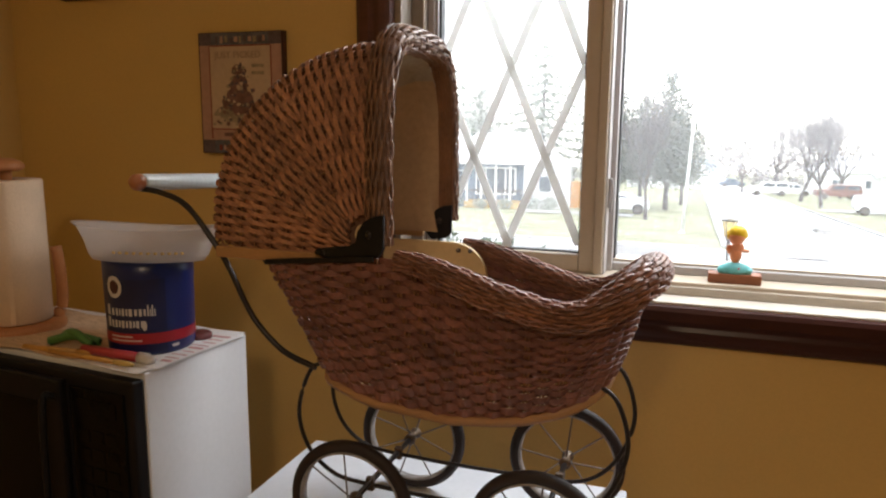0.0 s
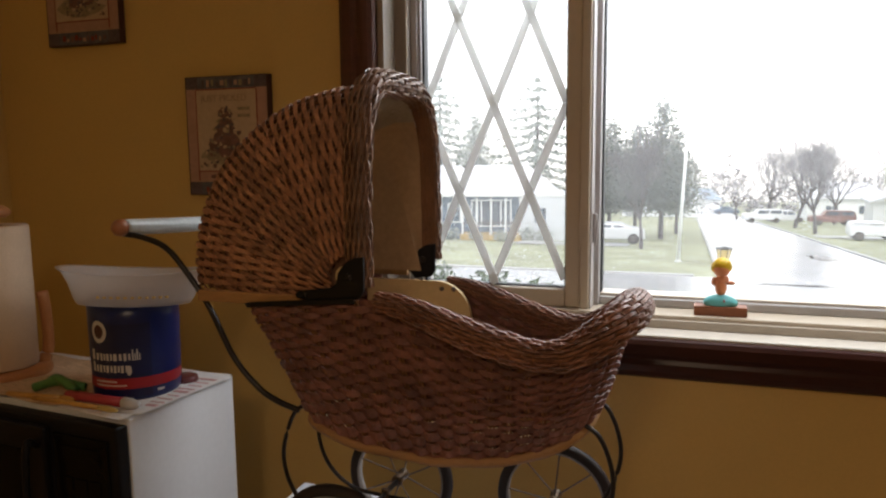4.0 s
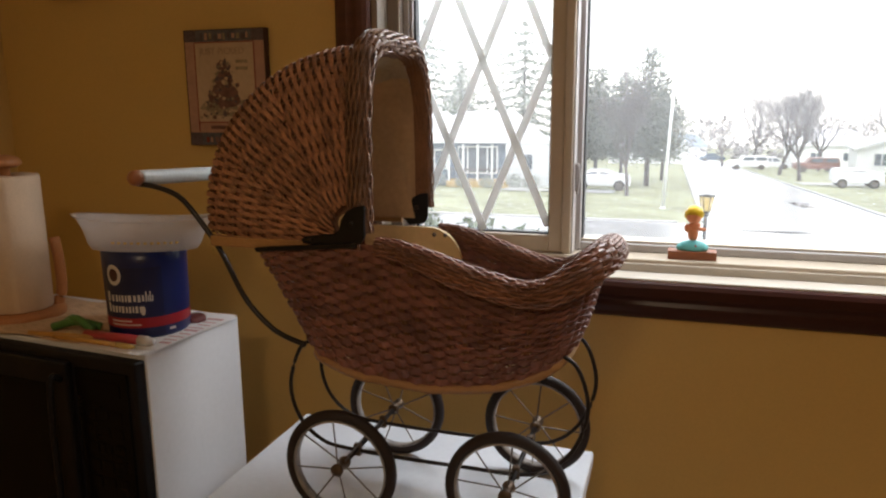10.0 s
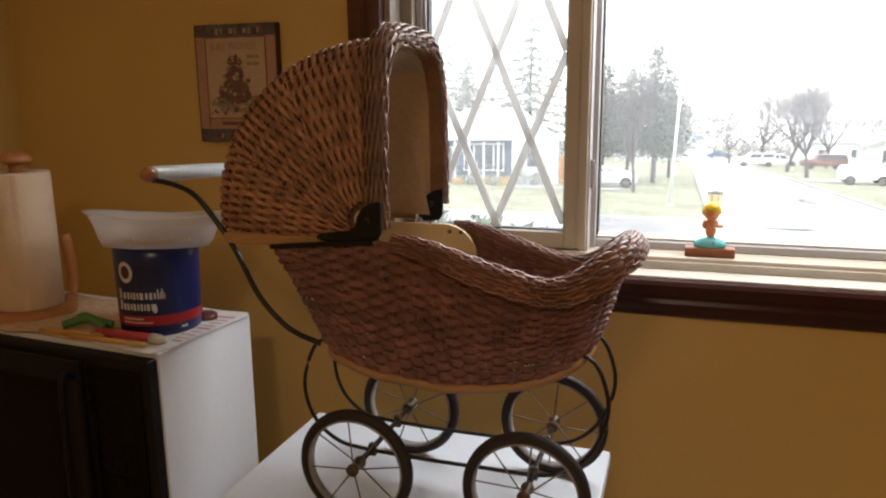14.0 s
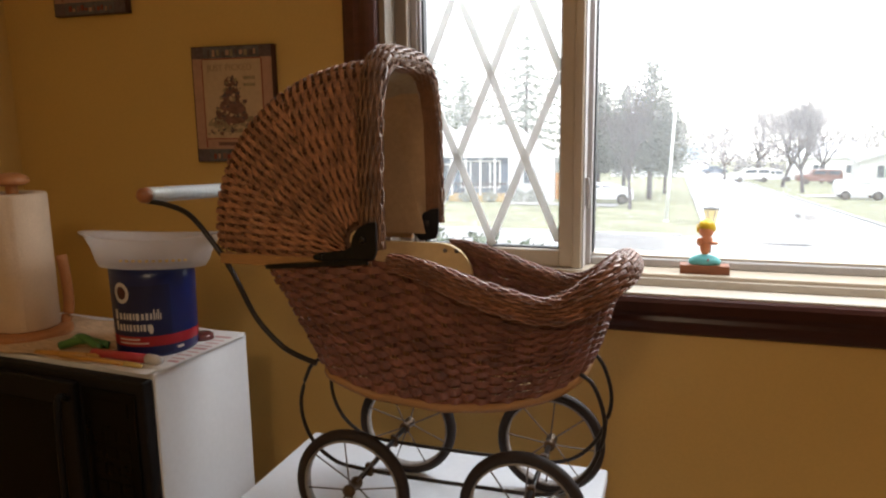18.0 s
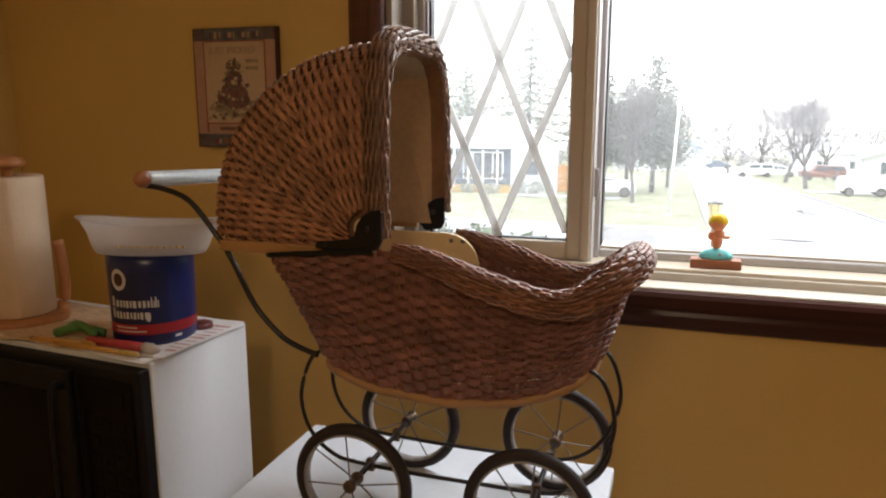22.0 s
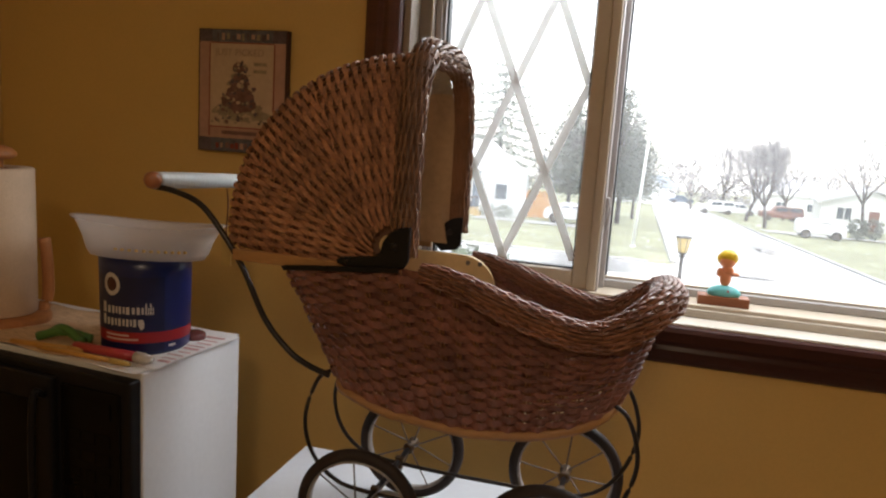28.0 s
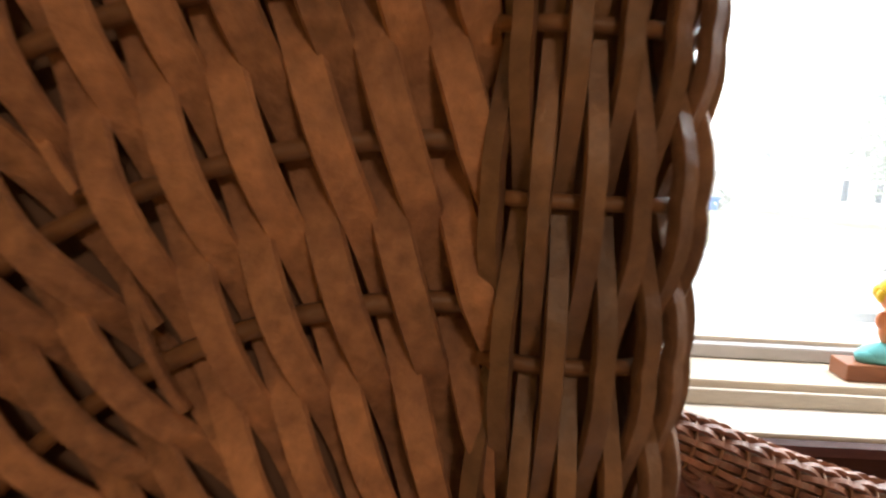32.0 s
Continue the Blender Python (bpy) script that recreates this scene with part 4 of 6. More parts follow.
for iy, y in enumerate(WYS):
    for ix, x in enumerate(WX):
        wl = sub("wheel")
        wl.matrix_basis = Matrix.Translation((x - pram_at[0], y, WZ)) @ Matrix.Rotation(radians(90 if iy == 0 else -90), 4, "X") @ Matrix.Rotation(radians(8 + 31 * ix + 11 * iy), 4, "Z")
        for nm, me in (("tyre", ty), ("rim", ri), ("hub", hu)):
            o = new(nm, me)
            o.parent = wl
        for k in range(8):
            o = new("spoke", sp)
            o.parent = wl
            o.matrix_basis = Matrix.Rotation(k * math.pi / 4, 4, "Z") @ Matrix.Scale(1 if k % 2 else -1, 4, (0, 0, 1))
for x in WX:
    tube("axle", [(x - pram_at[0], WYS[0] - 0.002, WZ), (x - pram_at[0], 0, WZ), (x - pram_at[0], WYS[1] + 0.002, WZ)], 0.0042, M_IRON, pram, 10)
    for y in (1.240 - YC, 1.348 - YC):
        boxed("axle_clip", x - pram_at[0] - 0.006, x - pram_at[0] + 0.006, y - 0.005, y + 0.005, WZ - 0.012, WZ + 0.008, M_HUB, pram, 0.002)

# price cord hanging from the grip
tag = thing("cord_with_tag", (-0.594, 1.395, 1.331), "thin brown cord with a yellowed paper tag hung on the handle", "tag")
tube("cord", spline([(0, 0, 0.0), (0.003, 0.0, -0.03), (-0.001, 0.002, -0.07), (0.002, 0, -0.09)], 16), 0.0012, M_CORD, tag, 6)
boxed("paper_tag", -0.008, 0.010, -0.0005, 0.0005, -0.135, -0.088, M_TAG, tag, 0.0)

# ---- microwave and what stands on it ----
MZ = 1.036
stand = thing("microwave_stand", (-0.88, 1.43, 0), "plain white cupboard under the microwave", "cupboard")
boxed("carcass", -0.30, 0.13, -0.17, 0.10, 0.05, 0.636, M_WHITE, stand, 0.004)
boxed("plinth", -0.28, 0.11, -0.15, 0.08, 0.0, 0.0498, M_BLACK, stand)
mw = thing("microwave_oven", (-0.650, 1.234, 0.636), "white microwave oven with a black door, on a cupboard", "microwave")
mw.rotation_euler = (0, 0, radians(-4.5))
boxed("case", -0.52, 0.0, 0.014, 0.272, 0.012, 0.400, M_WHITE, mw, 0.005, seg=3)
boxed("front_frame", -0.522, -0.001, -0.012, 0.0138, 0.010, 0.392, M_DOOR, mw, 0.006, seg=3)
boxed("door", -0.515, -0.150, -0.026, -0.0122, 0.018, 0.378, M_DOOR, mw, 0.004)
boxed("door_window", -0.47, -0.20, -0.0275, -0.0262, 0.06, 0.335, M_DOOR2, mw, 0.0)
boxed("control_panel", -0.140, -0.018, -0.0165, -0.0122, 0.03, 0.37, M_DOOR2, mw, 0.002)
boxed("display", -0.125, -0.035, -0.0185, -0.0167, 0.325, 0.352, M_DOOR2, mw, 0.0)
tube("door_handle", spline([(-0.165, -0.026, 0.348), (-0.165, -0.048, 0.342), (-0.165, -0.052, 0.15), (-0.165, -0.048, 0.05), (-0.165, -0.026, 0.044)], 40), 0.006, M_DOOR, mw, 10)
for r in range(5):
    for c in range(3):
        boxed("key", -0.122 + c * 0.031, -0.098 + c * 0.031, -0.0182, -0.0167, 0.145 + r * 0.033, 0.166 + r * 0.033, M_DOOR2, mw, 0.001)
for x in (-0.48, -0.04):
    for y in (0.04, 0.24):
        boxed("foot", x - 0.015, x + 0.015, y - 0.015, y + 0.015, 0.0, 0.0118, M_BLACK, mw)

# paper sheets
for i, (x, y, w, d, rot, z) in enumerate(((-0.712, 1.372, 0.155, 0.255, -8, 0.0), (-0.706, 1.385, 0.150, 0.235, -3, 0.0016))):
    sh = bmesh.new()
    bmesh.ops.create_grid(sh, x_segments=12, y_segments=12, size=0.5)
    for vv in sh.verts:
        cx, cy = vv.co.x, vv.co.y
        vv.co.z = 0.0006 * math.sin(cx * 9 + i) * math.cos(cy * 7) + 0.0006 + 0.004 * max(0, cx - 0.36) ** 1.2
        vv.co.x, vv.co.y = cx * w, cy * d
    bmesh.ops.solidify(sh, geom=list(sh.faces), thickness=0.0004)
    sh.transform(Matrix.Translation((x, y, MZ + 0.0018 + z)) @ Matrix.Rotation(radians(rot), 4, "Z"))
    page = tagged(part("paper_sheet", sh, M_PAPER), "white paper sheet with faded pink print lying on the microwave" if i else "loose white paper sheet lying on the microwave", "paper", "papers on the microwave")
for i in range(9):   # unreadable print on the upper sheet
    y = 1.300 + i * 0.019
    boxed("print_line", -0.662 - 0.004 * (i % 3), -0.640 + 0.001 * i, y, y + (0.009 if i % 4 == 0 else 0.004), MZ + 0.0050, MZ + 0.0053, M_PINK, page)
boxed("print_block", -0.700, -0.668, 1.285, 1.303, MZ + 0.0050, MZ + 0.0053, M_PINK, page)
nap = bmesh.new()
bmesh.ops.create_grid(nap, x_segments=16, y_segments=16, size=0.5)
for vv in nap.verts:
    cx, cy = vv.co.x, vv.co.y
    vv.co = Vector((cx * 0.34, cy * 0.235, 0.004 + 0.003 * math.sin(cx * 14) * math.cos(cy * 10) + 0.006 * noise.noise(Vector((cx * 4, cy * 4, 2)))))
bmesh.ops.solidify(nap, geom=list(nap.faces), thickness=0.0015)
nap.transform(Matrix.Translation((-0.968, 1.385, MZ + 0.001)) @ Matrix.Rotation(radians(-3), 4, "Z"))
tagged(part("napkin", nap, M_CLOTH, smooth=True), "crumpled brown striped napkin on the microwave", "napkin")

# coffee tub
TX, TY, TZ = -0.739, 1.375, MZ + 0.0045
tub = thing("coffee_tub", (TX, TY, TZ), "dark blue plastic coffee tub with red band and white lettering", "tub")
prof = [(0.0, 0.0), (0.069, 0.0), (0.0725, 0.003), (0.0735, 0.010), (0.0745, 0.03), (0.0765, 0.14), (0.0768, 0.172), (0.0738, 0.172), (0.0735, 0.02), (0.0, 0.012)]
v, f = lathe(prof, 56)
raw("shell", v, f, M_BLUE, tub, smooth=True)


def wrap(name, a0, a1, z0, z1, material, lift=0.0006, n=24, label=""):
    """A thin printed patch round the tub, between two bearings in degrees."""
    rad_at = lambda z: 0.0745 + 0.0020 * (z - 0.03) / 0.11 + lift
    vv, ff = [], []
    for i in range(n + 1):
        a = radians(a0 + (a1 - a0) * i / n)
        for z in (z0, z1):
            vv.append((rad_at(z) * math.cos(a), rad_at(z) * math.sin(a), z))
    for i in range(n):
        ff.append((2 * i, 2 * i + 2, 2 * i + 3, 2 * i + 1))
    return raw(name, vv, ff, material, tub, label, True)


FA = -70  # bearing of the label's middle
wrap("label_panel", FA - 60, FA + 40, 0.006, 0.136, M_NAVY, 0.0004)
wrap("red_band", FA - 60, FA + 104, 0.022, 0.041, M_RED, 0.0008)


def word_bars(a0, z, letters):
    """A printed word as plain upright bars: width in degrees and height of each."""
    for wd, ht in letters:
        wd *= 1.2
        wrap("lettering_bar", a0, a0 + wd * 0.34, z, z + ht, M_PRINT, 0.0011, 4)
        wrap("lettering_bar", a0 + wd * 0.56, a0 + wd * 0.82, z + (0.001 if ht < 0.016 else 0), z + min(ht, 0.0125), M_PRINT, 0.0011, 4)
        a0 += wd


word_bars(FA - 43, 0.072, ((14, 0.0185), (8, 0.013), (8, 0.013), (11, 0.013), (8.5, 0.013), (4.5, 0.0195), (4.5, 0.0195)))
word_bars(FA - 43, 0.051, ((12, 0.0175), (9, 0.013), (9, 0.013), (7.5, 0.013), (8.5, 0.013)))
wrap("lettering_bar", FA - 38, FA - 4, 0.034, 0.0365, M_PRINT, 0.0011)
wrap("lettering_bar", FA - 38, FA + 8, 0.027, 0.0295, M_PRINT, 0.0011)
wrap("lettering_bar", FA + 46, FA + 56, 0.012, 0.0165, M_PRINT, 0.0008)


def disc(name, bearing, z, rx, rz, material, lift, inner=0.0):
    vv, ff, n = [], [], 28
    for i in range(n):
        a = 2 * math.pi * i / n
        for s in (inner, 1.0):
            zz, aa = z + rz * s * math.sin(a), radians(bearing) + rx * s * math.cos(a) / 0.0755
            r = 0.0745 + 0.0020 * (zz - 0.03) / 0.11 + lift
            vv.append((r * math.cos(aa), r * math.sin(aa), zz))
    for i in range(n):
        j = (i + 1) % n
        ff.append((2 * i, 2 * i + 1, 2 * j + 1, 2 * j))
    return raw(name, vv, ff, material, tub, smooth=True)


disc("cup_ring", FA - 27, 0.122, 0.0165, 0.0195, M_PRINT, 0.0009, 0.62)
disc("cup_print", FA - 27, 0.122, 0.010, 0.012, M_COFFEE, 0.0010, 0.01)
disc("drop_print", FA + 12, 0.055, 0.0042, 0.009, M_PRINT, 0.0011, 0.01)

# milky plastic bowl standing on the tub
bowl = thing("plastic_bowl", (TX + 0.005, TY, TZ + 0.172), "wide milky white plastic bowl standing on the coffee tub", "bowl")
bowl.rotation_euler = (radians(-6), 0, 0)
rows_b = [(0.0, 0.001), (0.078, 0.001), (0.084, -0.010), (0.094, -0.0115), (0.100, -0.002), (0.108, 0.022), (0.120, 0.042), (0.127, 0.046), (0.1285, 0.048), (0.118, 0.045), (0.106, 0.024), (0.097, 0.002), (0.084, 0.004), (0.0, 0.004)]
v, f = lathe(rows_b, 64)
v = [(x * (1 + 0.012 * math.sin(3 * math.atan2(y, x))), y, z + (0.004 * math.sin(2 * math.atan2(y, x) + 0.6) if z > 0.035 else 0)) for x, y, z in v]
raw("shell", v, f, M_BOWL, bowl, smooth=True)
for k in range(11):
    a = radians(-82 + k * 6.2)
    boxed("stud", 0.1035 * math.cos(a) - 0.002, 0.1035 * math.cos(a) + 0.002, 0.1035 * math.sin(a) - 0.002, 0.1035 * math.sin(a) + 0.002, 0.003, 0.007, M_TAG, bowl, 0.0005)

# paper towel on its holder
PXT, PYT = -1.062, 1.375
hold = thing("paper_towel_holder", (PXT, PYT, MZ), "orange pine paper towel holder with a round knob, on the microwave", "towel holder")
v, f = lathe([(0.0, 0.0), (0.082, 0.0), (0.085, 0.004), (0.085, 0.014), (0.080, 0.020), (0.0, 0.020)], 40)
raw("base", v, f, M_KNOB, hold, smooth=True)
v, f = lathe([(0.011, 0.0195), (0.011, 0.310), (0.012, 0.312)], 16)
raw("post", v, f, M_KNOB, hold, smooth=True)
v, f = lathe([(0.0, 0.311), (0.024, 0.311), (0.033, 0.316), (0.034, 0.322), (0.027, 0.330), (0.013, 0.335), (0.0, 0.336)], 28)
raw("knob", v, f, M_KNOB, hold, smooth=True)
tube("arm", spline([(0.046, 0.052, 0.018), (0.053, 0.059, 0.05), (0.053, 0.059, 0.11), (0.050, 0.056, 0.16)], 20), 0.011, M_KNOB, hold, 10, label="bent pine arm beside the roll")
roll = thing("paper_towel_roll", (PXT, PYT, MZ + 0.021), "full white paper towel roll standing on its holder", "paper towel")
v, f = lathe([(0.020, 0.0), (0.060, 0.0), (0.062, 0.003), (0.0622, 0.14), (0.062, 0.271), (0.060, 0.274), (0.020, 0.274), (0.020, 0.0)], 48)
raw("paper", v, f, M_TOWEL, roll, smooth=True)
v, f = lathe([(0.0185, 0.001), (0.0198, 0.001), (0.0198, 0.273), (0.0185, 0.273), (0.0185, 0.001)], 32)
raw("core_tube", v, f, M_KNOB, roll, "brown cardboard core", True)
fl = [(0.0626 * math.cos(a) * (1 + 0.004 * k), 0.0626 * math.sin(a) * (1 + 0.004 * k), z) for k, a in enumerate(np.radians((-52, -49, -46, -43))) for z in (0.002, 0.272)]
raw("loose_sheet", fl, [(2 * k, 2 * k + 2, 2 * k + 3, 2 * k + 1) for k in range(3)], M_TOWEL, roll)

# pens, clip and cap on the papers
def pen(x, y, rot, length, r, material, cap, label):
    t = thing("pen", (x, y, MZ + 0.0045 + r), label, "pen", "pens on the microwave")
    t.rotation_euler = (0, 0, radians(rot))
    tube("barrel", [(-length / 2, 0, 0), (0, 0, 0), (length * 0.30, 0, 0)], r, material, t, 10)
    tube("cap", [(length * 0.301, 0, 0), (length * 0.42, 0, 0), (length * 0.5, 0, 0)], [r * 1.12, r * 1.1, r * 0.7], cap, t, 10)
    return t


pen(-0.735, 1.284, -2, 0.155, 0.0085, M_PENRED, M_PRINT, "red marker pen with a white cap")
pen(-0.775, 1.262, -3, 0.19, 0.0045, M_PENY, M_TAG, "yellow ochre pencil lying on paper")
pen(-0.86, 1.275, 4, 0.14, 0.005, M_PENY, M_PENY, "yellow ochre pencil lying on paper")
clip = thing("green_clip", (-0.862, 1.315, MZ + 0.006), "bright green plastic clip", "clip")
clip.scale = (1.55, 1.3, 1.5)
for s, (a, b2) in enumerate((((-0.03, 0.004), (0.03, -0.008)), ((-0.028, -0.008), (0.03, 0.010)))):
    tube("jaw", spline([(a[0] if isinstance(a, tuple) else a, b2 if not isinstance(b2, tuple) else b2[1], 0.004), (0, 0, 0.012 + 0.004 * s), (0.032, 0.008 - 0.016 * s, 0.006)], 14), 0.0055, M_GREEN, clip, 8)
cap = thing("dark_red_cap", (-0.688, 1.442, MZ + 0.0035), "small dark red plastic lid on paper", "lid")
v, f = lathe([(0.0, 0.012), (0.018, 0.012), (0.022, 0.009), (0.0225, 0.0), (0.019, 0.0), (0.018, 0.008), (0.0, 0.009)], 24)
raw("shell", v, f, M_PURPLE, cap, smooth=True)


# ---- wall plaques ----
def plaque(x0, z0, label, garden):
    w, h, th = 0.212, 0.260, 0.016
    t = thing("wall_plaque", (x0, WY, z0), label, "plaque", "plaques on the wall")
    boxed("board", 0, w, -th, 0, 0, h, M_EDGE, t, 0.001)
    e = 0.004
    y = -th - 0.0008

    def field(name, a0, a1, b0, b1, m, lift=0.0):
        return boxed(name, a0, a1, y - 0.0006 - lift, y + 0.0006, b0, b1, m, t)

    field("print", e, w - e, 0.03, h - 0.027, M_PLQP)
    field("border", e + 0.03, w - e - 0.03, h - 0.0268, h - 0.002, M_PLQB)
    field("border", e + 0.03, w - e - 0.03, 0.002, 0.0298, M_PLQB)
    for a0 in (e, w - e - 0.0298):
        field("corner", a0, a0 + 0.0298, h - 0.0268, h - 0.002, M_PLQD)
        field("corner", a0, a0 + 0.0298, 0.002, 0.0298, M_PLQD)
    field("picture", 0.030, w - 0.030, 0.055, h - 0.030, M_PLQ, 0.0008)
    for a0, a1, b0, b1 in ((0.028, 0.0302, 0.033, h - 0.030), (w - 0.0302, w - 0.028, 0.033, h - 0.030), (0.0303, w - 0.0303, 0.0525, 0.0548), (0.0303, w - 0.0303, h - 0.0299, h - 0.0278)):
        field("red_line", a0, a1, b0, b1, M_PLQR, 0.0012)
    rg = np.random.default_rng(3 if garden else 9)
    for i in range(11):
        a0 = 0.046 + i * 0.0118
        field("leaf_print", a0, a0 + rg.uniform(0.004, 0.009), h - 0.021 + rg.uniform(-0.003, 0.002), h - 0.010 + rg.uniform(-0.003, 0.003), (M_PLQD, M_PLQP, M_PLQG)[i % 3], 0.0010)
        field("leaf_print", a0, a0 + rg.uniform(0.004, 0.009), 0.009 + rg.uniform(-0.002, 0.002), 0.019 + rg.uniform(-0.003, 0.004), (M_PLQR, M_PLQP, M_PLQH, M_PLQR)[i % 4], 0.0010)
    # basket with fruit: ragged blots of print
    def patch(name, px, pz, rx, rz, m, lift):
        k = 14
        ang = np.arange(k) * 2 * math.pi / k
        wob_ = rg.uniform(0.72, 1.12, k)
        ring_ = [(px + rx * wob_[i_] * math.cos(ang[i_]), pz + rz * wob_[i_] * math.sin(ang[i_])) for i_ in range(k)]
        vv_ = [(a_, y - 0.0006 - lift, b_) for a_, b_ in ring_] + [(a_, y, b_) for a_, b_ in ring_]
        raw(name, vv_, [tuple(range(k)), *((i_, i_ + k, (i_ + 1) % k + k, (i_ + 1) % k) for i_ in range(k))], m, t)

    patch("shade", 0.106, 0.084, 0.070, 0.022, M_PLQG, 0.0010)
    patch("basket_print", 0.102, 0.112, 0.046, 0.030, M_PLQH, 0.0012)
    patch("jar_print", 0.098, 0.180, 0.014, 0.014, M_PLQH, 0.0013)
    patch("jar_print", 0.100, 0.153, 0.026, 0.018, M_PLQH, 0.0014)
    for i in range(150):
        vv = rg.uniform(0, 1) ** 1.4
        u = rg.uniform(-1, 1) * (1 - 0.85 * vv)
        s = rg.uniform(0.0018, 0.0055)
        patch("blot", 0.104 + u * 0.068, 0.064 + vv * 0.125, s, s * rg.uniform(0.5, 1.2), (M_PLQD, M_PLQG, M_PLQH, M_PLQD, M_PLQ)[int(rg.integers(5))], 0.0015 + 0.0001 * (i % 12))
    field("stem", 0.105, 0.110, 0.178, 0.195, M_PLQD, 0.0013)
    return t


def lettering(text, size, x, z, parent, material):
    cu = bpy.data.curves.new("lettering", "FONT")
    cu.body, cu.size, cu.extrude = text, size, 0.0003
    tmp = bpy.data.objects.new("lettering", cu)
    scene.collection.objects.link(tmp)
    me = bpy.data.meshes.new_from_object(tmp.evaluated_get(bpy.context.evaluated_depsgraph_get()))
    bpy.data.objects.remove(tmp)
    ob = new("lettering", me)
    me.materials.clear()
    me.materials.append(material)
    ob.parent = parent
    ob.matrix_basis = Matrix.Translation((x, -0.0195, z)) @ Matrix.Rotation(radians(90), 4, "X")
    return ob


pl = plaque(-0.869, 1.3735, "wooden wall plaque with a printed fruit basket and slate borders", True)
lettering("JUST PICKED", 0.0205, 0.043, 0.205, pl, M_PLQT)
for zz in (0.185, 0.170):
    boxed("lettering_bar", 0.135, 0.165, -0.0188, -0.0176, zz, zz + 0.007, M_PLQG, pl)
boxed("lettering_bar", 0.06, 0.155, -0.0182, -0.0170, 0.038, 0.046, M_PLQH, pl)
plaque(-1.247, 1.7195, "wooden wall plaque with a dark red print, hung higher", False)

# ---- figure on the sill ----
tagged(boxed("wooden_block", 0.215, 0.311, 1.805, 1.84, 1.1442, 1.1625, M_BLOCK, None, 0.0015), "red-brown wooden block on the window sill", "block")
b = bmesh.new()


def blob(bm, c, s, mi, seg=20):
    made = bmesh.ops.create_uvsphere(bm, u_segments=seg, v_segments=12, radius=1.0, matrix=Matrix.Translation(c) @ Matrix.Diagonal((*s, 1)))
    for fc in {fc for vv in made["verts"] for fc in vv.link_faces}:
        fc.material_index = mi
        fc.smooth = True


blob(b, (0, 0, 0.008), (0.030, 0.016, 0.014), 0)
blob(b, (-0.018, 0.0, 0.006), (0.014, 0.013, 0.010), 0)
blob(b, (0.020, 0.0, 0.006), (0.012, 0.012, 0.009), 0)
blob(b, (0, 0, 0.036), (0.011, 0.009, 0.017), 1)
blob(b, (0.002, -0.001, 0.052), (0.012, 0.010, 0.010), 1)
blob(b, (0.016, -0.003, 0.045), (0.009, 0.004, 0.004), 1)
blob(b, (-0.012, -0.003, 0.047), (0.006, 0.004, 0.009), 1)
blob(b, (0, -0.002, 0.070), (0.015, 0.013, 0.014), 1)
blob(b, (0.001, 0.002, 0.078), (0.0175, 0.016, 0.0155), 2)
for a in range(9):
    an = a * 0.7
    blob(b, (0.013 * math.cos(an), 0.004 + 0.010 * math.sin(an), 0.075 + 0.003 * math.sin(a * 2.3)), (0.007, 0.007, 0.008), 2, 10)
blob(b, (0.006, -0.013, 0.011), (0.003, 0.003, 0.003), 3, 8)
b.transform(Matrix.Translation((0.263, 1.822, 1.1625)))
tagged(part("doll_figurine", b, (M_TURQ, M_SKIN, M_HAIR, M_PENRED)), "small plastic doll figure with yellow hair on a turquoise base", "figurine")

# ---- outdoors: the ground falls gently away from the house ----
SLOPE = 0.0577


def gz(y):
    return -1.14 - SLOPE * (y - 0.2)


def spot(az, d):
    return 0.2 + d * math.sin(radians(az)), 0.24 + d * math.cos(radians(az))


def sheet(name, x0, x1, y0, y1, lift, material, label, category, nx=2, ny=2, wob=0.0, thick=0.0):
    rg = np.random.default_rng(len(name) * 7 + int(abs(x0) * 3))
    vv, ff = [], []
    for j in range(ny + 1):
        for i in range(nx + 1):
            x, y = x0 + (x1 - x0) * i / nx, y0 + (y1 - y0) * j / ny
            if wob and i in (0, nx):
                x += rg.uniform(-wob, wob)
            if wob and j in (0, ny):
                y += rg.uniform(-wob, wob)
            vv.append((x, y, gz(y) + lift))
    for j in range(ny):
        for i in range(nx):
            a = j * (nx + 1) + i
            ff.append((a, a + 1, a + nx + 2, a + nx + 1))
    return tagged(raw(name, vv, ff, material), label, category, "", "structure")


sheet("ground", -1500, 1500, 1.95, 2600, 0.0, M_GRASS, "wet green-brown lawns reaching to the horizon", "ground", 24, 24)
sheet("road_cross", -120, 140, 10.6, 26.2, 0.03, M_ROAD, "wet pale asphalt street with slush", "road", 20, 2)
sheet("road_main", 1.4, 8.0, 26.2, 420, 0.032, M_ROAD, "wet pale asphalt street running away", "road", 2, 40)
sheet("driveway_left", -9.5, -3.0, 41.5, 44.0, 0.05, M_KERB, "pale wet concrete driveway", "driveway", 4, 1)
sheet("driveway_right", 9.0, 22.0, 58, 61.5, 0.05, M_KERB, "pale wet concrete driveway", "driveway", 4, 1)
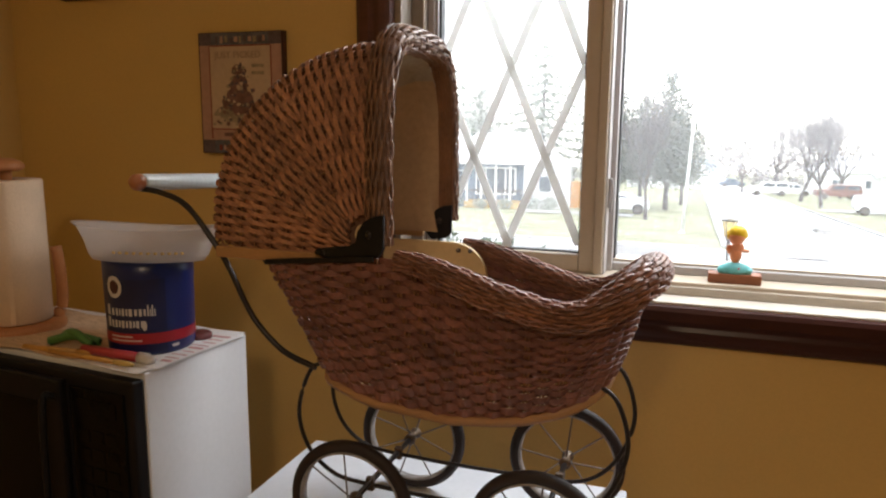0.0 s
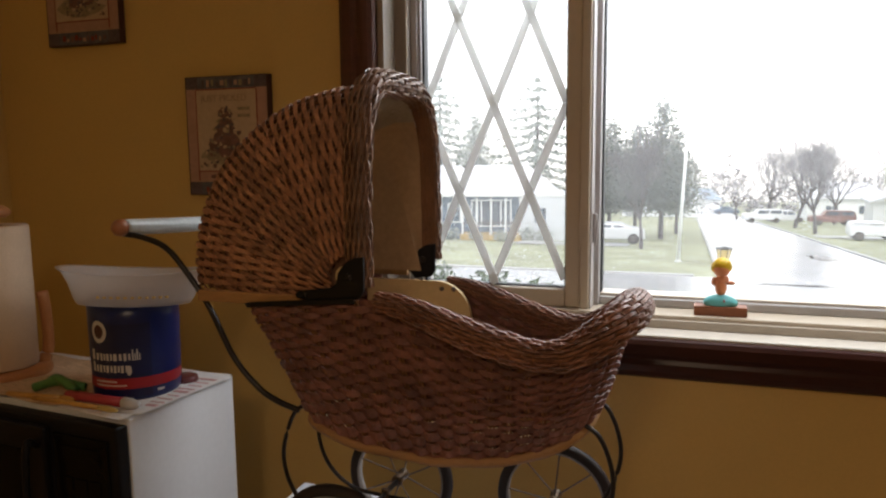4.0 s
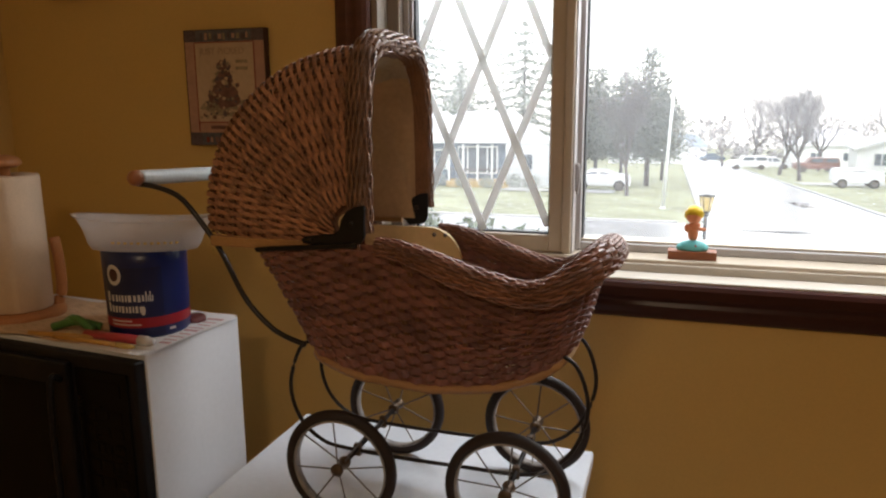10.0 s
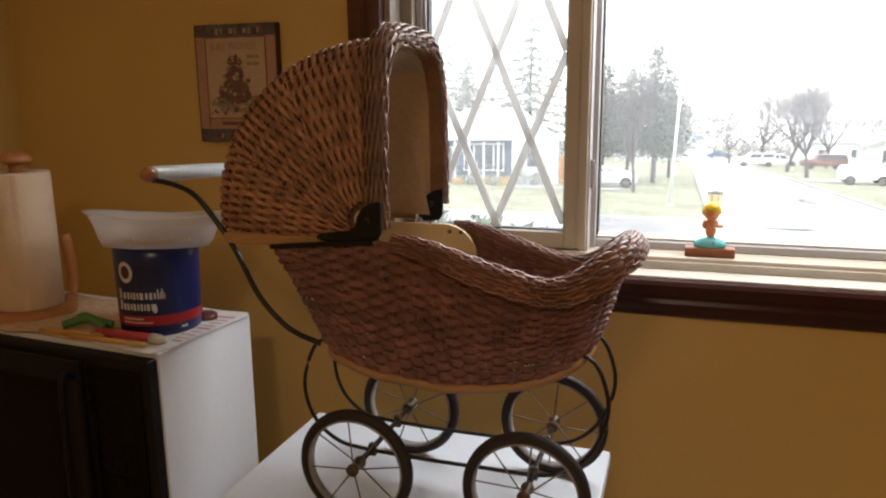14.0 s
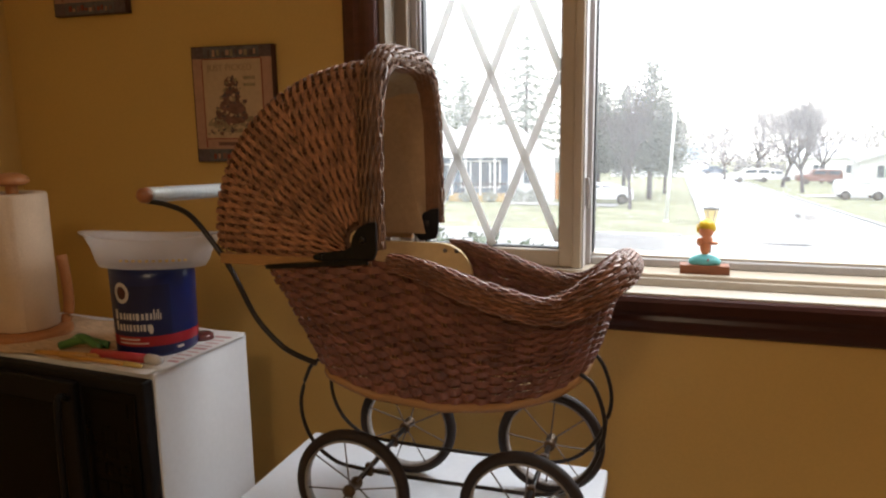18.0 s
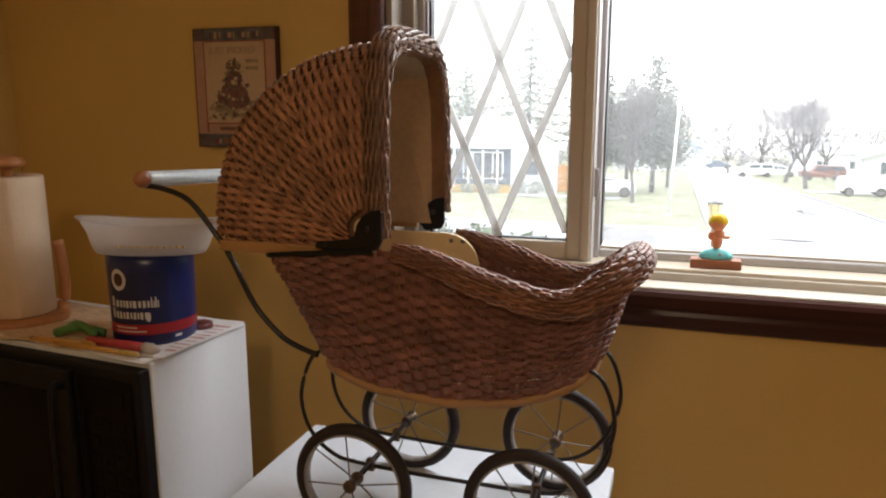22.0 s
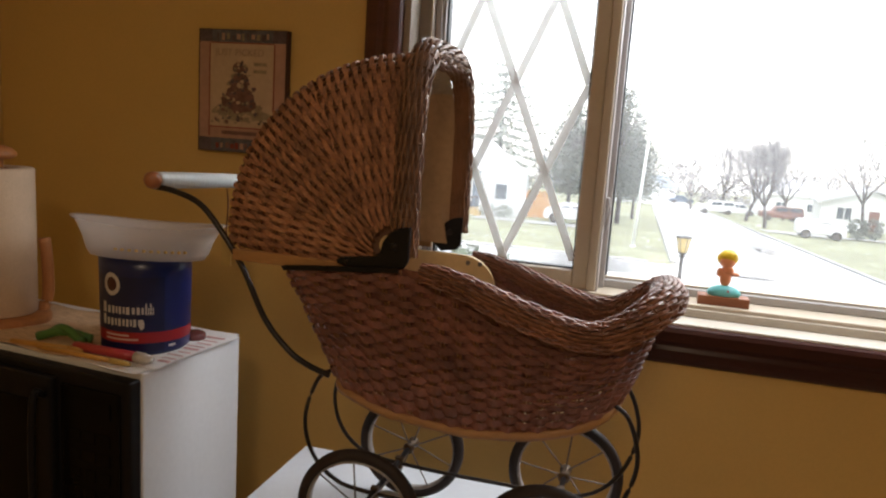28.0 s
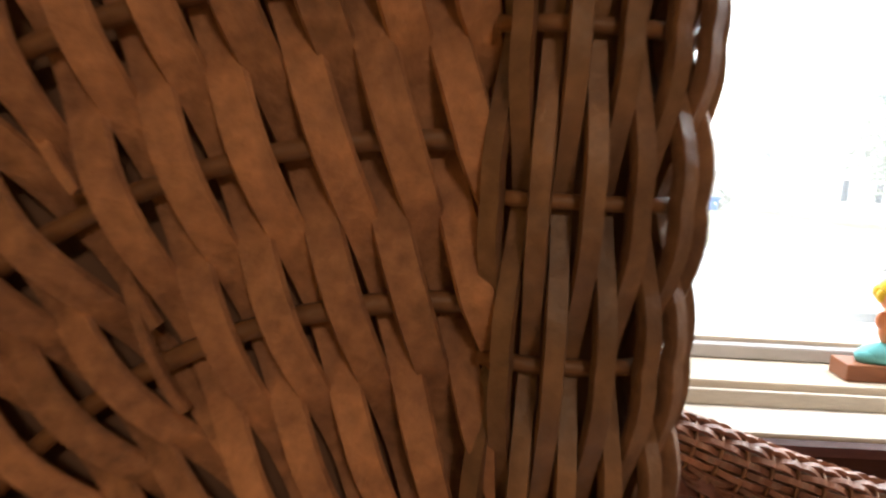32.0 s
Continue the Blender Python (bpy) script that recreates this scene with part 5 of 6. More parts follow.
for i, (x, y, w, d) in enumerate(((2.4, 17.4, 3.6, 1.6), (7.5, 17.0, 3.5, 1.4), (-1.0, 19.0, 2.6, 0.8), (6.0, 37, 1.2, 4.0), (8.6, 14.6, 4.0, 1.1), (13.0, 22.5, 5.0, 0.8), (4.6, 24.6, 5.5, 0.7))):
    n = 26
    rg = np.random.default_rng(40 + i)
    amp = rg.uniform(0.75, 1.1, n)
    vv = [(x, y, gz(y) + 0.037)] + [(x + w / 2 * amp[k] * math.cos(2 * math.pi * k / n), (yy := y + d / 2 * amp[k] * math.sin(2 * math.pi * k / n)), gz(yy) + 0.037) for k in range(n)]
    tagged(raw("puddle", vv, [(0, 1 + k, 1 + (k + 1) % n) for k in range(n)], M_PUDDLE), "dark wet patch on the street", "puddle", "puddles", "structure")
for x0, x1, y0, y1 in ((-120, 0.4, 26.2, 26.4), (9.0, 140, 26.2, 26.4), (-120, 140, 10.4, 10.6)):
    k = box(bmesh.new(), x0, x1, y0, y1, gz(y0) - 0.1, gz(y0) + 0.09, 0.02)
    tagged(part("kerb", k, M_KERB), "pale concrete kerb along the street", "kerb", "", "structure")
for x0, x1 in ((1.2, 1.4), (8.0, 8.2)):
    pts = [(x0, 27, 0.0), (x1, 27, 0.0), (x1, 300, 0.0), (x0, 300, 0.0)]
    vv = [(x, y, gz(y) - 0.1) for x, y, _ in pts] + [(x, y, gz(y) + 0.09) for x, y, _ in pts]
    tagged(raw("kerb", vv, [(3, 2, 1, 0), (4, 5, 6, 7), (0, 1, 5, 4), (1, 2, 6, 5), (2, 3, 7, 6), (3, 0, 4, 7)], M_KERB), "pale concrete kerb along the street", "kerb", "", "structure")


# ---- trees ----
def grow(rg, base, way, length, radius, depth, out_thick, out_thin, spread, top=False):
    """Limbs with their forks, as lists of verts and faces."""
    n = 5 if depth > 2 else 3
    pts, p, d = [np.array(base, float)], np.array(base, float), np.array(way, float)
    for i in range(n):
        d = unit(d + rg.normal(0, 0.10, 3) + np.array([0, 0, 0.04]))
        p = p + d * length / n
        pts.append(p.copy())
    v, f = tube_data(pts, np.linspace(radius, radius * 0.62, len(pts)), 6 if depth > 3 else 4)
    tgt = out_thick if depth > 3 else out_thin
    off = len(tgt[0])
    tgt[0].extend(map(tuple, v))
    tgt[1].extend(tuple(i + off for i in q) for q in f)
    if depth == 0:
        return
    kids = 5 if top else 3
    turn = rg.uniform(0, 6.3)
    across = unit(np.cross(d, unit(rg.normal(0, 1, 3))))
    over = np.cross(d, across)
    for k in range(kids):
        ta = turn + 2 * math.pi * k / kids + rg.normal(0, 0.35)
        side = across * math.cos(ta) + over * math.sin(ta)
        # the first fork carries the limb on, the others leave it on the way
        lean = (rg.uniform(0.1, 0.35) if k == 0 else rg.uniform(0.55, 1.1)) * spread * (1.15 if top else 1)
        w = unit(d * math.cos(lean) + side * math.sin(lean) + np.array([0, 0, 0.10]))
        at = pts[-1] if k == 0 or top else pts[int(rg.integers(len(pts) // 2, len(pts)))]
        grow(rg, at, w, length * rg.uniform(0.70, 0.93), max(0.008, radius * 0.56), depth - 1, out_thick, out_thin, spread)


def bare_tree(az, d, h, seed, label, depth=5, spread=0.8, trunk=0.26, twig=M_TWIG, girth=0.018):
    x, y = spot(az, d)
    t = thing("bare_tree", (x, y, gz(y) - 0.1), label, "tree", "street trees")
    rg = np.random.default_rng(seed)
    thick, thin = ([], []), ([], [])
    grow(rg, (0, 0, 0), (0, 0, 1), h * trunk * 0.8, h * girth, depth, thick, thin, spread, True)
    grown = h / max(q[2] for q in thin[0])
    for name, (vv, ff), m in (("trunk", thick, M_BARK), ("crown", thin, twig)):
        raw(name, [(a * grown, b * grown, c * grown) for a, b, c in vv], ff, m, t)
    return t


def conifer(az, d, h, width, seed, label, sparse=0.0, material=M_NEEDLE, foot=0.10, point=2.8, loose=0.10):
    x, y = spot(az, d)
    t = thing("conifer", (x, y, gz(y) - 0.1), label, "tree", "conifers")
    rg = np.random.default_rng(seed)
    v, f = tube_data([(0, 0, 0), (0, 0, h * 0.5), (0, 0, h * 0.98)], [h * 0.02, h * 0.012, 0.01], 7)
    raw("trunk", v, f, M_BARK, t)
    vv, ff = [], []
    tiers = int(34 - 18 * sparse)
    for i in range(tiers):
        u = i / (tiers - 1)
        z = h * (foot + (0.98 - foot) * u)
        reach = width / 2 * (1 - u ** point) * (0.55 + 0.45 * min(1, u * 4)) * rg.uniform(0.75, 1.12) + 0.15
        n = max(6, int((20 - 10 * sparse) * (1 - 0.5 * u)))
        for k in range(n):
            a = 2 * math.pi * (k + rg.uniform(0, 0.8)) / n
            R = reach * rg.uniform(0.65, 1.15)
            m = max(8, int(R * 12))
            for q in range(m):
                s = (q + 0.6) / m
                c = np.array((R * s * math.cos(a), R * s * math.sin(a), z - 0.28 * R * s + 0.10 * R * s * s)) + rg.normal(0, loose, 3)
                size = rg.uniform(0.07, 0.16) * (1 + 0.5 * sparse) * (h / 10) ** 0.5
                e1 = unit(rg.normal(0, 0.7, 3) + np.array((math.cos(a), math.sin(a), -0.1)))
                e2 = unit(np.cross(e1, rg.normal(0, 1, 3)))
                o = len(vv)
                vv += [tuple(c - e1 * size), tuple(c + e2 * size * 0.5), tuple(c + e1 * size), tuple(c - e2 * size * 0.5)]
                ff.append((o, o + 1, o + 2, o + 3))
    raw("crown", vv, ff, material, t)
    return t


bare_tree(-3.4, 40, 7.2, 11, "multi-stemmed bare tree with low spreading limbs on the lawn", 5, 0.55, 0.13, M_BARK, 0.008)
conifer(-5.8, 50, 7.8, 4.6, 21, "loose grey-green evergreen with bare lower trunk behind the driveway", 0.25, foot=0.30, point=4.0, loose=0.3)
conifer(-3.9, 52, 7.6, 4.2, 22, "loose grey-green evergreen with bare lower trunk behind the driveway", 0.3, foot=0.30, point=3.6, loose=0.3)
conifer(-2.0, 51, 9.2, 4.6, 23, "tall loose grey-green evergreen behind the driveway", 0.25, foot=0.26, point=2.6, loose=0.32)
conifer(-0.9, 60, 7.0, 4.0, 24, "broad grey-green evergreen behind the driveway", 0.5, foot=0.30, point=3.0, loose=0.3)
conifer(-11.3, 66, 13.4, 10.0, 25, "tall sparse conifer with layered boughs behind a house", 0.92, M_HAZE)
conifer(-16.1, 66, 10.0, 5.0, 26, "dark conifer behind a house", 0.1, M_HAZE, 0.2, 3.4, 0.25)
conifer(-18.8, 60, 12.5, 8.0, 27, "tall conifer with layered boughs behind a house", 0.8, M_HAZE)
conifer(33.0, 50, 13.0, 10.0, 28, "large pale spruce beside a white house", 0.5, M_HAZE, 0.2)
bare_tree(8.45, 66, 9.0, 31, "grey bare street tree with a rounded crown", 6, 0.72, 0.24)
bare_tree(7.15, 80, 10.8, 32, "grey bare street tree with a rounded crown", 6, 0.7, 0.24)
bare_tree(5.4, 105, 10.5, 33, "hazy bare street tree with mauve twigs", 5, 0.75, 0.22)
bare_tree(9.6, 96, 8.5, 34, "hazy bare street tree with mauve twigs", 5, 0.75, 0.22)
bare_tree(3.3, 111, 7.4, 35, "hazy bare street tree with mauve twigs", 5, 0.8, 0.22)
bare_tree(14.6, 78, 11.0, 36, "grey bare tree beside a white house", 5, 0.75, 0.22, girth=0.012)
bare_tree(16.3, 54, 9.0, 37, "bare tree with a rounded crown beside a hedge", 5, 0.75, 0.22, girth=0.012)
bare_tree(12.2, 118, 9.0, 38, "hazy bare tree far down the street", 5, 0.8, 0.22)
bare_tree(19.0, 115, 10.0, 39, "hazy bare tree behind the houses", 5, 0.8, 0.22)

# far woods along the end of the street
rg = np.random.default_rng(77)
vv, ff = [], []
for i in range(16000):
    az = rg.uniform(-34, 40)
    d = rg.uniform(170, 260)
    x, y = spot(az, d)
    hgt = 9 + 4 * math.sin(az * 0.9) + 3 * math.sin(az * 2.3 + 1)
    c = np.array((x, y, gz(y) + rg.uniform(0, 1) ** 1.3 * hgt))
    e1, e2 = unit(rg.normal(0, 1, 3)), unit(rg.normal(0, 1, 3))
    s = rg.uniform(0.3, 1.0)
    o = len(vv)
    vv += [tuple(c - e1 * s), tuple(c + e2 * s * 0.35), tuple(c + e1 * s), tuple(c - e2 * s * 0.35)]
    ff.append((o, o + 1, o + 2, o + 3))
tagged(raw("far_woods", vv, ff, M_TWIG), "hazy grey bare woods at the far end of the street", "woods", "", "stuff")


# ---- houses ----
def house(az, d, w, depth, eave, ridge, turn, wall, roof, label, gable="x", over=0.45, windows=(), door=None):
    """A house with its front on local -y. windows: rows of x, z, width, height on the front."""
    x, y = spot(az, d)
    t = thing("house", (x, y, gz(y) - 0.05), label, "house")
    t.rotation_euler = (0, 0, radians(turn))
    boxed("wall", -w / 2, w / 2, 0, depth, -1.0, eave, wall, t)
    if gable == "x":
        vv = [(-w / 2 - over, -over, eave - 0.1), (w / 2 + over, -over, eave - 0.1), (w / 2 + over, depth + over, eave - 0.1), (-w / 2 - over, depth + over, eave - 0.1), (-w / 2 + w * 0.22, depth / 2, ridge), (w / 2 - w * 0.22, depth / 2, ridge)]
        raw("roof", vv, [(0, 1, 5, 4), (2, 3, 4, 5), (1, 2, 5), (3, 0, 4), (3, 2, 1, 0)], roof, t)
    else:
        vv = [(-w / 2 - over, -over, eave - 0.12), (0, -over, ridge), (w / 2 + over, -over, eave - 0.12), (-w / 2 - over, depth + over, eave - 0.12), (0, depth + over, ridge), (w / 2 + over, depth + over, eave - 0.12)]
        vv += [(a, b_, c_ + 0.22) for a, b_, c_ in vv]
        raw("roof", vv, [(0, 1, 4, 3), (1, 2, 5, 4), (6, 9, 10, 7), (7, 10, 11, 8), (0, 6, 7, 1), (1, 7, 8, 2), (3, 4, 10, 9), (4, 5, 11, 10), (0, 3, 9, 6), (2, 8, 11, 5)], roof, t)
        raw("gable", [(-w / 2, 0, eave), (w / 2, 0, eave), (0, 0, ridge - 0.1), (-w / 2, 0.2, eave), (w / 2, 0.2, eave), (0, 0.2, ridge - 0.1)], [(0, 1, 2), (5, 4, 3), (0, 2, 5, 3), (1, 4, 5, 2)], wall, t)
    for wx, wz, ww, wh in windows:
        fr = boxed("window", wx - ww / 2, wx + ww / 2, -0.06, -0.004, wz, wz + wh, M_POLE, t)
        nn = max(1, round(ww / 0.7))
        for i in range(nn):
            a0 = wx - ww / 2 + 0.08 + i * (ww - 0.08) / nn
            boxed("pane", a0, a0 + (ww - 0.08) / nn - 0.10, -0.075, -0.0605, wz + 0.09, wz + wh - 0.09, M_WINGL, fr)
    if door:
        boxed("door", door[0] - 0.45, door[0] + 0.45, -0.06, -0.004, 0, 2.05, door[1], t)
    return t


hl = house(-14.6, 47, 6.8, 7.0, 3.0, 4.75, 8, M_BLUEWALL, M_ROOF, "low slate-blue bungalow with a snow-dusted hipped roof", "x", 0.5, ((-0.2, 0.85, 2.6, 1.75), (-2.6, 1.1, 0.9, 1.3)))
boxed("end_wall", 1.75, 4.5, -0.5, 6.8, -1.0, 2.88, M_GREYWALL, hl, label="white siding wing")
boxed("porch_rail", -1.8, 1.6, -1.5, -1.42, 1.20, 1.30, M_BARK, hl)
for i in range(12):
    boxed("baluster", -1.78 + i * 0.3, -1.74 + i * 0.3, -1.48, -1.44, 0.5205, 1.1995, M_BARK, hl)
boxed("fascia", -4.0, 5.0, -0.56, -0.5005, 2.82, 2.98, M_POLE, hl, label="white fascia board under the eave")
for i in range(5):
    boxed("porch_post", -1.9 + i * 0.9, -1.78 + i * 0.9, -1.52, -1.40, 0.5205, 2.80, M_POLE, hl, label="white porch post")
boxed("small_window", 2.6, 3.3, -0.56, -0.5005, 1.2, 2.1, M_WINGL, hl)
boxed("porch_deck", -2.0, 1.8, -1.6, -0.01, -0.6, 0.52, M_DECK, hl)
house(-20.5, 52, 8.0, 7.0, 3.0, 4.9, 5, M_SIDING, M_ROOF, "white bungalow with a snow-dusted roof", "x", 0.5, ((0, 1.1, 1.8, 1.3),))
house(15.0, 82, 9.0, 8.0, 2.6, 4.0, -6, M_SIDING, M_ROOF, "white bungalow with a snow-dusted roof across the street", "y", 0.4, ((-2.4, 1.0, 1.4, 1.3), (2.2, 1.0, 1.6, 1.3)), (0.2, M_CARD))
house(10.4, 112, 10.0, 8.0, 3.2, 5.2, 0, M_SIDING, M_ROOF, "white bungalow far down the street", "x", 0.4, ((-2, 1.0, 1.6, 1.2), (2, 1.0, 1.6, 1.2)))
house(17.6, 88, 11.0, 8.0, 2.7, 4.2, -8, M_SIDING, M_ROOF, "long low white house with a pale roof", "x", 0.4, ((-3, 1.0, 1.4, 1.2), (0.5, 1.0, 1.4, 1.2)), (2.6, M_CARD))
house(-2.0, 120, 12.0, 8.0, 3.0, 4.8, 0, M_SIDING, M_ROOF, "pale bungalow behind the conifers", "x", 0.4, ((0, 1.0, 2.0, 1.2),))
house(0.5, 175, 10.0, 8.0, 3.0, 5.4, 0, M_SIDING, M_ROOF2, "hazy house at the far end of the street", "x", 0.4, ((0, 1.0, 2.0, 1.2),))
hc = house(29.6, 60, 7.6, 9.5, 4.3, 8.8, -2, M_SIDING, M_ROOF2, "tall white house with a steep blue-grey roof", "y", 0.4, ((-1.4, 1.2, 0.7, 1.7), (1.0, 1.2, 0.7, 1.7)))
boxed("wing", -9.4, -3.81, 5.5, 10.5, -1.0, 2.7, M_SIDING, hc, label="low white side wing")
raw("wing_roof", [(-9.7, 5.1, 2.7), (-3.8, 5.1, 2.7), (-3.8, 8.0, 4.2), (-9.7, 8.0, 4.2), (-3.8, 10.9, 2.7), (-9.7, 10.9, 2.7)], [(0, 1, 2, 3), (3, 2, 4, 5), (0, 3, 5), (1, 4, 2)], M_ROOF, hc)
boxed("porch", 3.51, 7.2, -0.4, 4.0, -0.6, 0.6, M_KERB, hc)
boxed("porch_glazing", 3.7, 7.1, -0.3, -0.15, 0.7, 2.5, M_WINGL, hc)
raw("porch_roof", [(3.4, -0.8, 2.5), (7.6, -0.8, 2.5), (7.6, 4.2, 3.4), (3.4, 4.2, 3.4), (3.4, -0.8, 2.65), (7.6, -0.8, 2.65), (7.6, 4.2, 3.55), (3.4, 4.2, 3.55)], [(3, 2, 1, 0), (4, 5, 6, 7), (0, 1, 5, 4), (1, 2, 6, 5), (2, 3, 7, 6), (3, 0, 4, 7)], M_ROOF, hc)
for i in range(3):
    boxed("chimney_pot", -0.9 + i * 0.4, -0.65 + i * 0.4, 4.4, 4.7, 8.2, 9.1, M_SIDING, hc)

# hedge of dark round shrubs, blue bins, fence
def shrub(x, y, r, h, seed, label, material=M_SHRUB, n=420, leaf=0.10):
    t = thing("shrub", (x, y, gz(y)), label, "shrub", "shrubs")
    rg = np.random.default_rng(seed)
    vv, ff = [], []
    for i in range(n):
        dirn = unit(rg.normal(0, 1, 3))
        rad_ = rg.uniform(0.35, 1.05) ** 0.6
        c = np.array((dirn[0] * r * rad_, dirn[1] * r * rad_, h / 2 + dirn[2] * h / 2 * rad_))
        e1, e2 = unit(rg.normal(0, 1, 3)), unit(rg.normal(0, 1, 3))
        o = len(vv)
        s = leaf * rg.uniform(0.6, 1.3)
        vv += [tuple(c - e1 * s), tuple(c + e2 * s * 0.5), tuple(c + e1 * s), tuple(c - e2 * s * 0.5)]
        ff.append((o, o + 1, o + 2, o + 3))
    for i in range(5):
        a = rg.uniform(0, 6.28)
        v2, f2 = tube_data([(0, 0, 0), (0.3 * r * math.cos(a), 0.3 * r * math.sin(a), h * 0.4), (0.7 * r * math.cos(a), 0.7 * r * math.sin(a), h * 0.8)], [0.02, 0.012, 0.005], 4)
        o = len(vv)
        vv += [tuple(q) for q in v2]
        ff += [tuple(k + o for k in q) for q in f2]
    raw("foliage", vv, ff, material, t)
    return t


for i, (az, d) in enumerate(((14.3, 60), (15.2, 61), (16.9, 61), (17.8, 60), (18.7, 61), (20.6, 60))):
    x, y = spot(az, d)
    shrub(x, y, 0.75, 1.7, 50 + i, "dark clipped shrub before a low house", M_NEEDLE, 260, 0.16)
for i, (lx, ly, r, h) in enumerate(((-3.4, -0.9, 0.7, 1.1), (-2.6, -1.2, 0.55, 0.8), (-0.9, -2.2, 0.45, 0.6), (0.6, -2.3, 0.5, 0.7), (2.2, -1.5, 0.5, 0.9), (3.2, -1.2, 0.6, 0.8))):
    x, y = (hl.matrix_basis @ Vector((lx, ly, 0))).xy
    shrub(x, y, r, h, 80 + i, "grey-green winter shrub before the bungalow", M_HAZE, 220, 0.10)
x, y = spot(-17.2, 62)
shrub(x, y, 2.0, 6.2, 90, "tall yellow-green leafy bush behind the bungalow", M_SHRUB, 900, 0.20)
for az, d in ((19.6, 57.5), (20.1, 57.8)):
    x, y = spot(az, d)
    bn = thing("wheeled_bin", (x, y, gz(y)), "blue plastic wheeled bin on the lawn", "bin", "bins")
    b = bmesh.new()
    box(b, -0.28, 0.28, -0.3, 0.3, 0.05, 0.95, 0.03)
    for vtx in b.verts:
        vtx.co.x *= 0.78 + 0.24 * vtx.co.z
        vtx.co.y *= 0.78 + 0.24 * vtx.co.z
    part("tub", b, M_BIN, bn)
    boxed("lid", -0.31, 0.31, -0.34, 0.32, 0.952, 1.02, M_BIN, bn, 0.02)
fx, fy = spot(-9.6, 49)
fence = thing("fence", (fx, fy, gz(fy)), "orange cedar board fence beside the bungalow", "fence")
for i in range(14):
    boxed("slat", i * 0.16, i * 0.16 + 0.14, 0, 0.03, 0.02, 1.75 + 0.03 * (i % 3), M_FENCE, fence)
for z in (0.5, 1.4):
    boxed("rail", 0, 2.24, 0.0305, 0.07, z, z + 0.09, M_FENCE, fence)

# shrubs under the window
for i, (x, y, r, top) in enumerate(((-0.80, 5.4, 0.34, 0.57), (-1.15, 5.5, 0.42, 0.63), (-1.52, 5.4, 0.42, 0.66), (-1.90, 5.3, 0.36, 0.62))):
    shrub(x, y, r, top - gz(y), 60 + i, "leafy green shrub outside the window", M_SHRUB, 4200, 0.045)


# ---- vehicles ----
def vehicle(az, d, length, height, turn, paint, label, kind="car"):
    x, y = spot(az, d)
    t = thing("parked_car", (x, y, gz(y) + 0.04), label, "car", "parked vehicles")
    t.rotation_euler = (0, 0, radians(turn))
    L, H, W = length, height, 0.88
    if kind == "car":
        prof = [(-L / 2, 0.28), (-L / 2, 0.75), (-L * 0.40, 0.86), (-L * 0.30, 0.92), (-L * 0.19, H), (L * 0.10, H), (L * 0.24, 0.95), (L * 0.44, 0.86), (L / 2, 0.70), (L / 2, 0.28)]
        glass = [(-L * 0.27, 0.94), (-L * 0.175, H - 0.09), (L * 0.09, H - 0.09), (L * 0.20, 0.95)]
    else:
        prof = [(-L / 2, 0.35), (-L / 2, 0.95), (-L * 0.47, 1.05), (-L * 0.22, 1.08), (-L * 0.14, H), (L * 0.46, H), (L / 2, 1.0), (L / 2, 0.35)]
        glass = [(-L * 0.19, 1.10), (-L * 0.12, H - 0.10), (L * 0.44, H - 0.10), (L * 0.47, 1.10)]
    b = bmesh.new()
    face = b.faces.new([b.verts.new((px, -W, pz)) for px, pz in prof])
    ext = bmesh.ops.extrude_face_region(b, geom=[face])
    bmesh.ops.translate(b, verts=[g for g in ext["geom"] if isinstance(g, bmesh.types.BMVert)], vec=(0, 2 * W, 0))
    for vtx in b.verts:
        if vtx.co.z > 1.0:
            vtx.co.y *= 0.86
    bmesh.ops.recalc_face_normals(b, faces=b.faces)
    bmesh.ops.bevel(b, geom=list(b.edges), offset=0.05, segments=2, affect="EDGES")
    part("body", b, paint, t, smooth=False)
    for sg in (-1, 1):
        for lo_, hi_ in ((0, 0.48), (0.52, 1.0)):
            bx = lambda u: glass[0][0] + (glass[3][0] - glass[0][0]) * u
            tx = lambda u: glass[1][0] + (glass[2][0] - glass[1][0]) * u
            q4 = [(bx(lo_ + 0.02), glass[0][1] + 0.02), (bx(hi_ - 0.02), glass[0][1] + 0.02), (tx(hi_ - 0.02), glass[1][1]), (tx(lo_ + 0.02), glass[1][1])]
            raw("side_window", [(px, sg * (W * (1.0 if pz < 1.0 else 0.90) + 0.012), pz) for px, pz in q4] + [(px, sg * (W * 0.80), pz) for px, pz in q4], [(0, 1, 2, 3), (7, 6, 5, 4), (0, 4, 5, 1), (1, 5, 6, 2), (2, 6, 7, 3), (3, 7, 4, 0)], M_WINGL, t)
        for wx in (-L * 0.31, L * 0.31):
            vv, ff = lathe([(0.0, -0.09), (0.30, -0.09), (0.32, -0.05), (0.32, 0.05), (0.30, 0.09), (0.0, 0.09)], 20)
            wh = raw("wheel", vv, ff, M_TYRE, t)
            wh.matrix_basis = Matrix.Translation((wx, sg * (W - 0.04), 0.30)) @ Matrix.Rotation(radians(90), 4, "X")
            vv, ff = lathe([(0.0, -0.10), (0.17, -0.098), (0.19, -0.092), (0.19, 0.092), (0.17, 0.098), (0.0, 0.10)], 16)
            raw("hubcap", vv, ff, M_SPOKE, wh)
    return t


vehicle(-5.35, 45.5, 3.5, 1.2, 4, M_CARW, "white saloon car parked on a driveway")
vehicle(11.95, 57, 3.1, 1.25, 178, M_CARW, "white estate van parked across the street", "van")
vehicle(5.0, 97, 4.5, 1.6, 8, M_CARW, "white estate car parked down the street", "van")
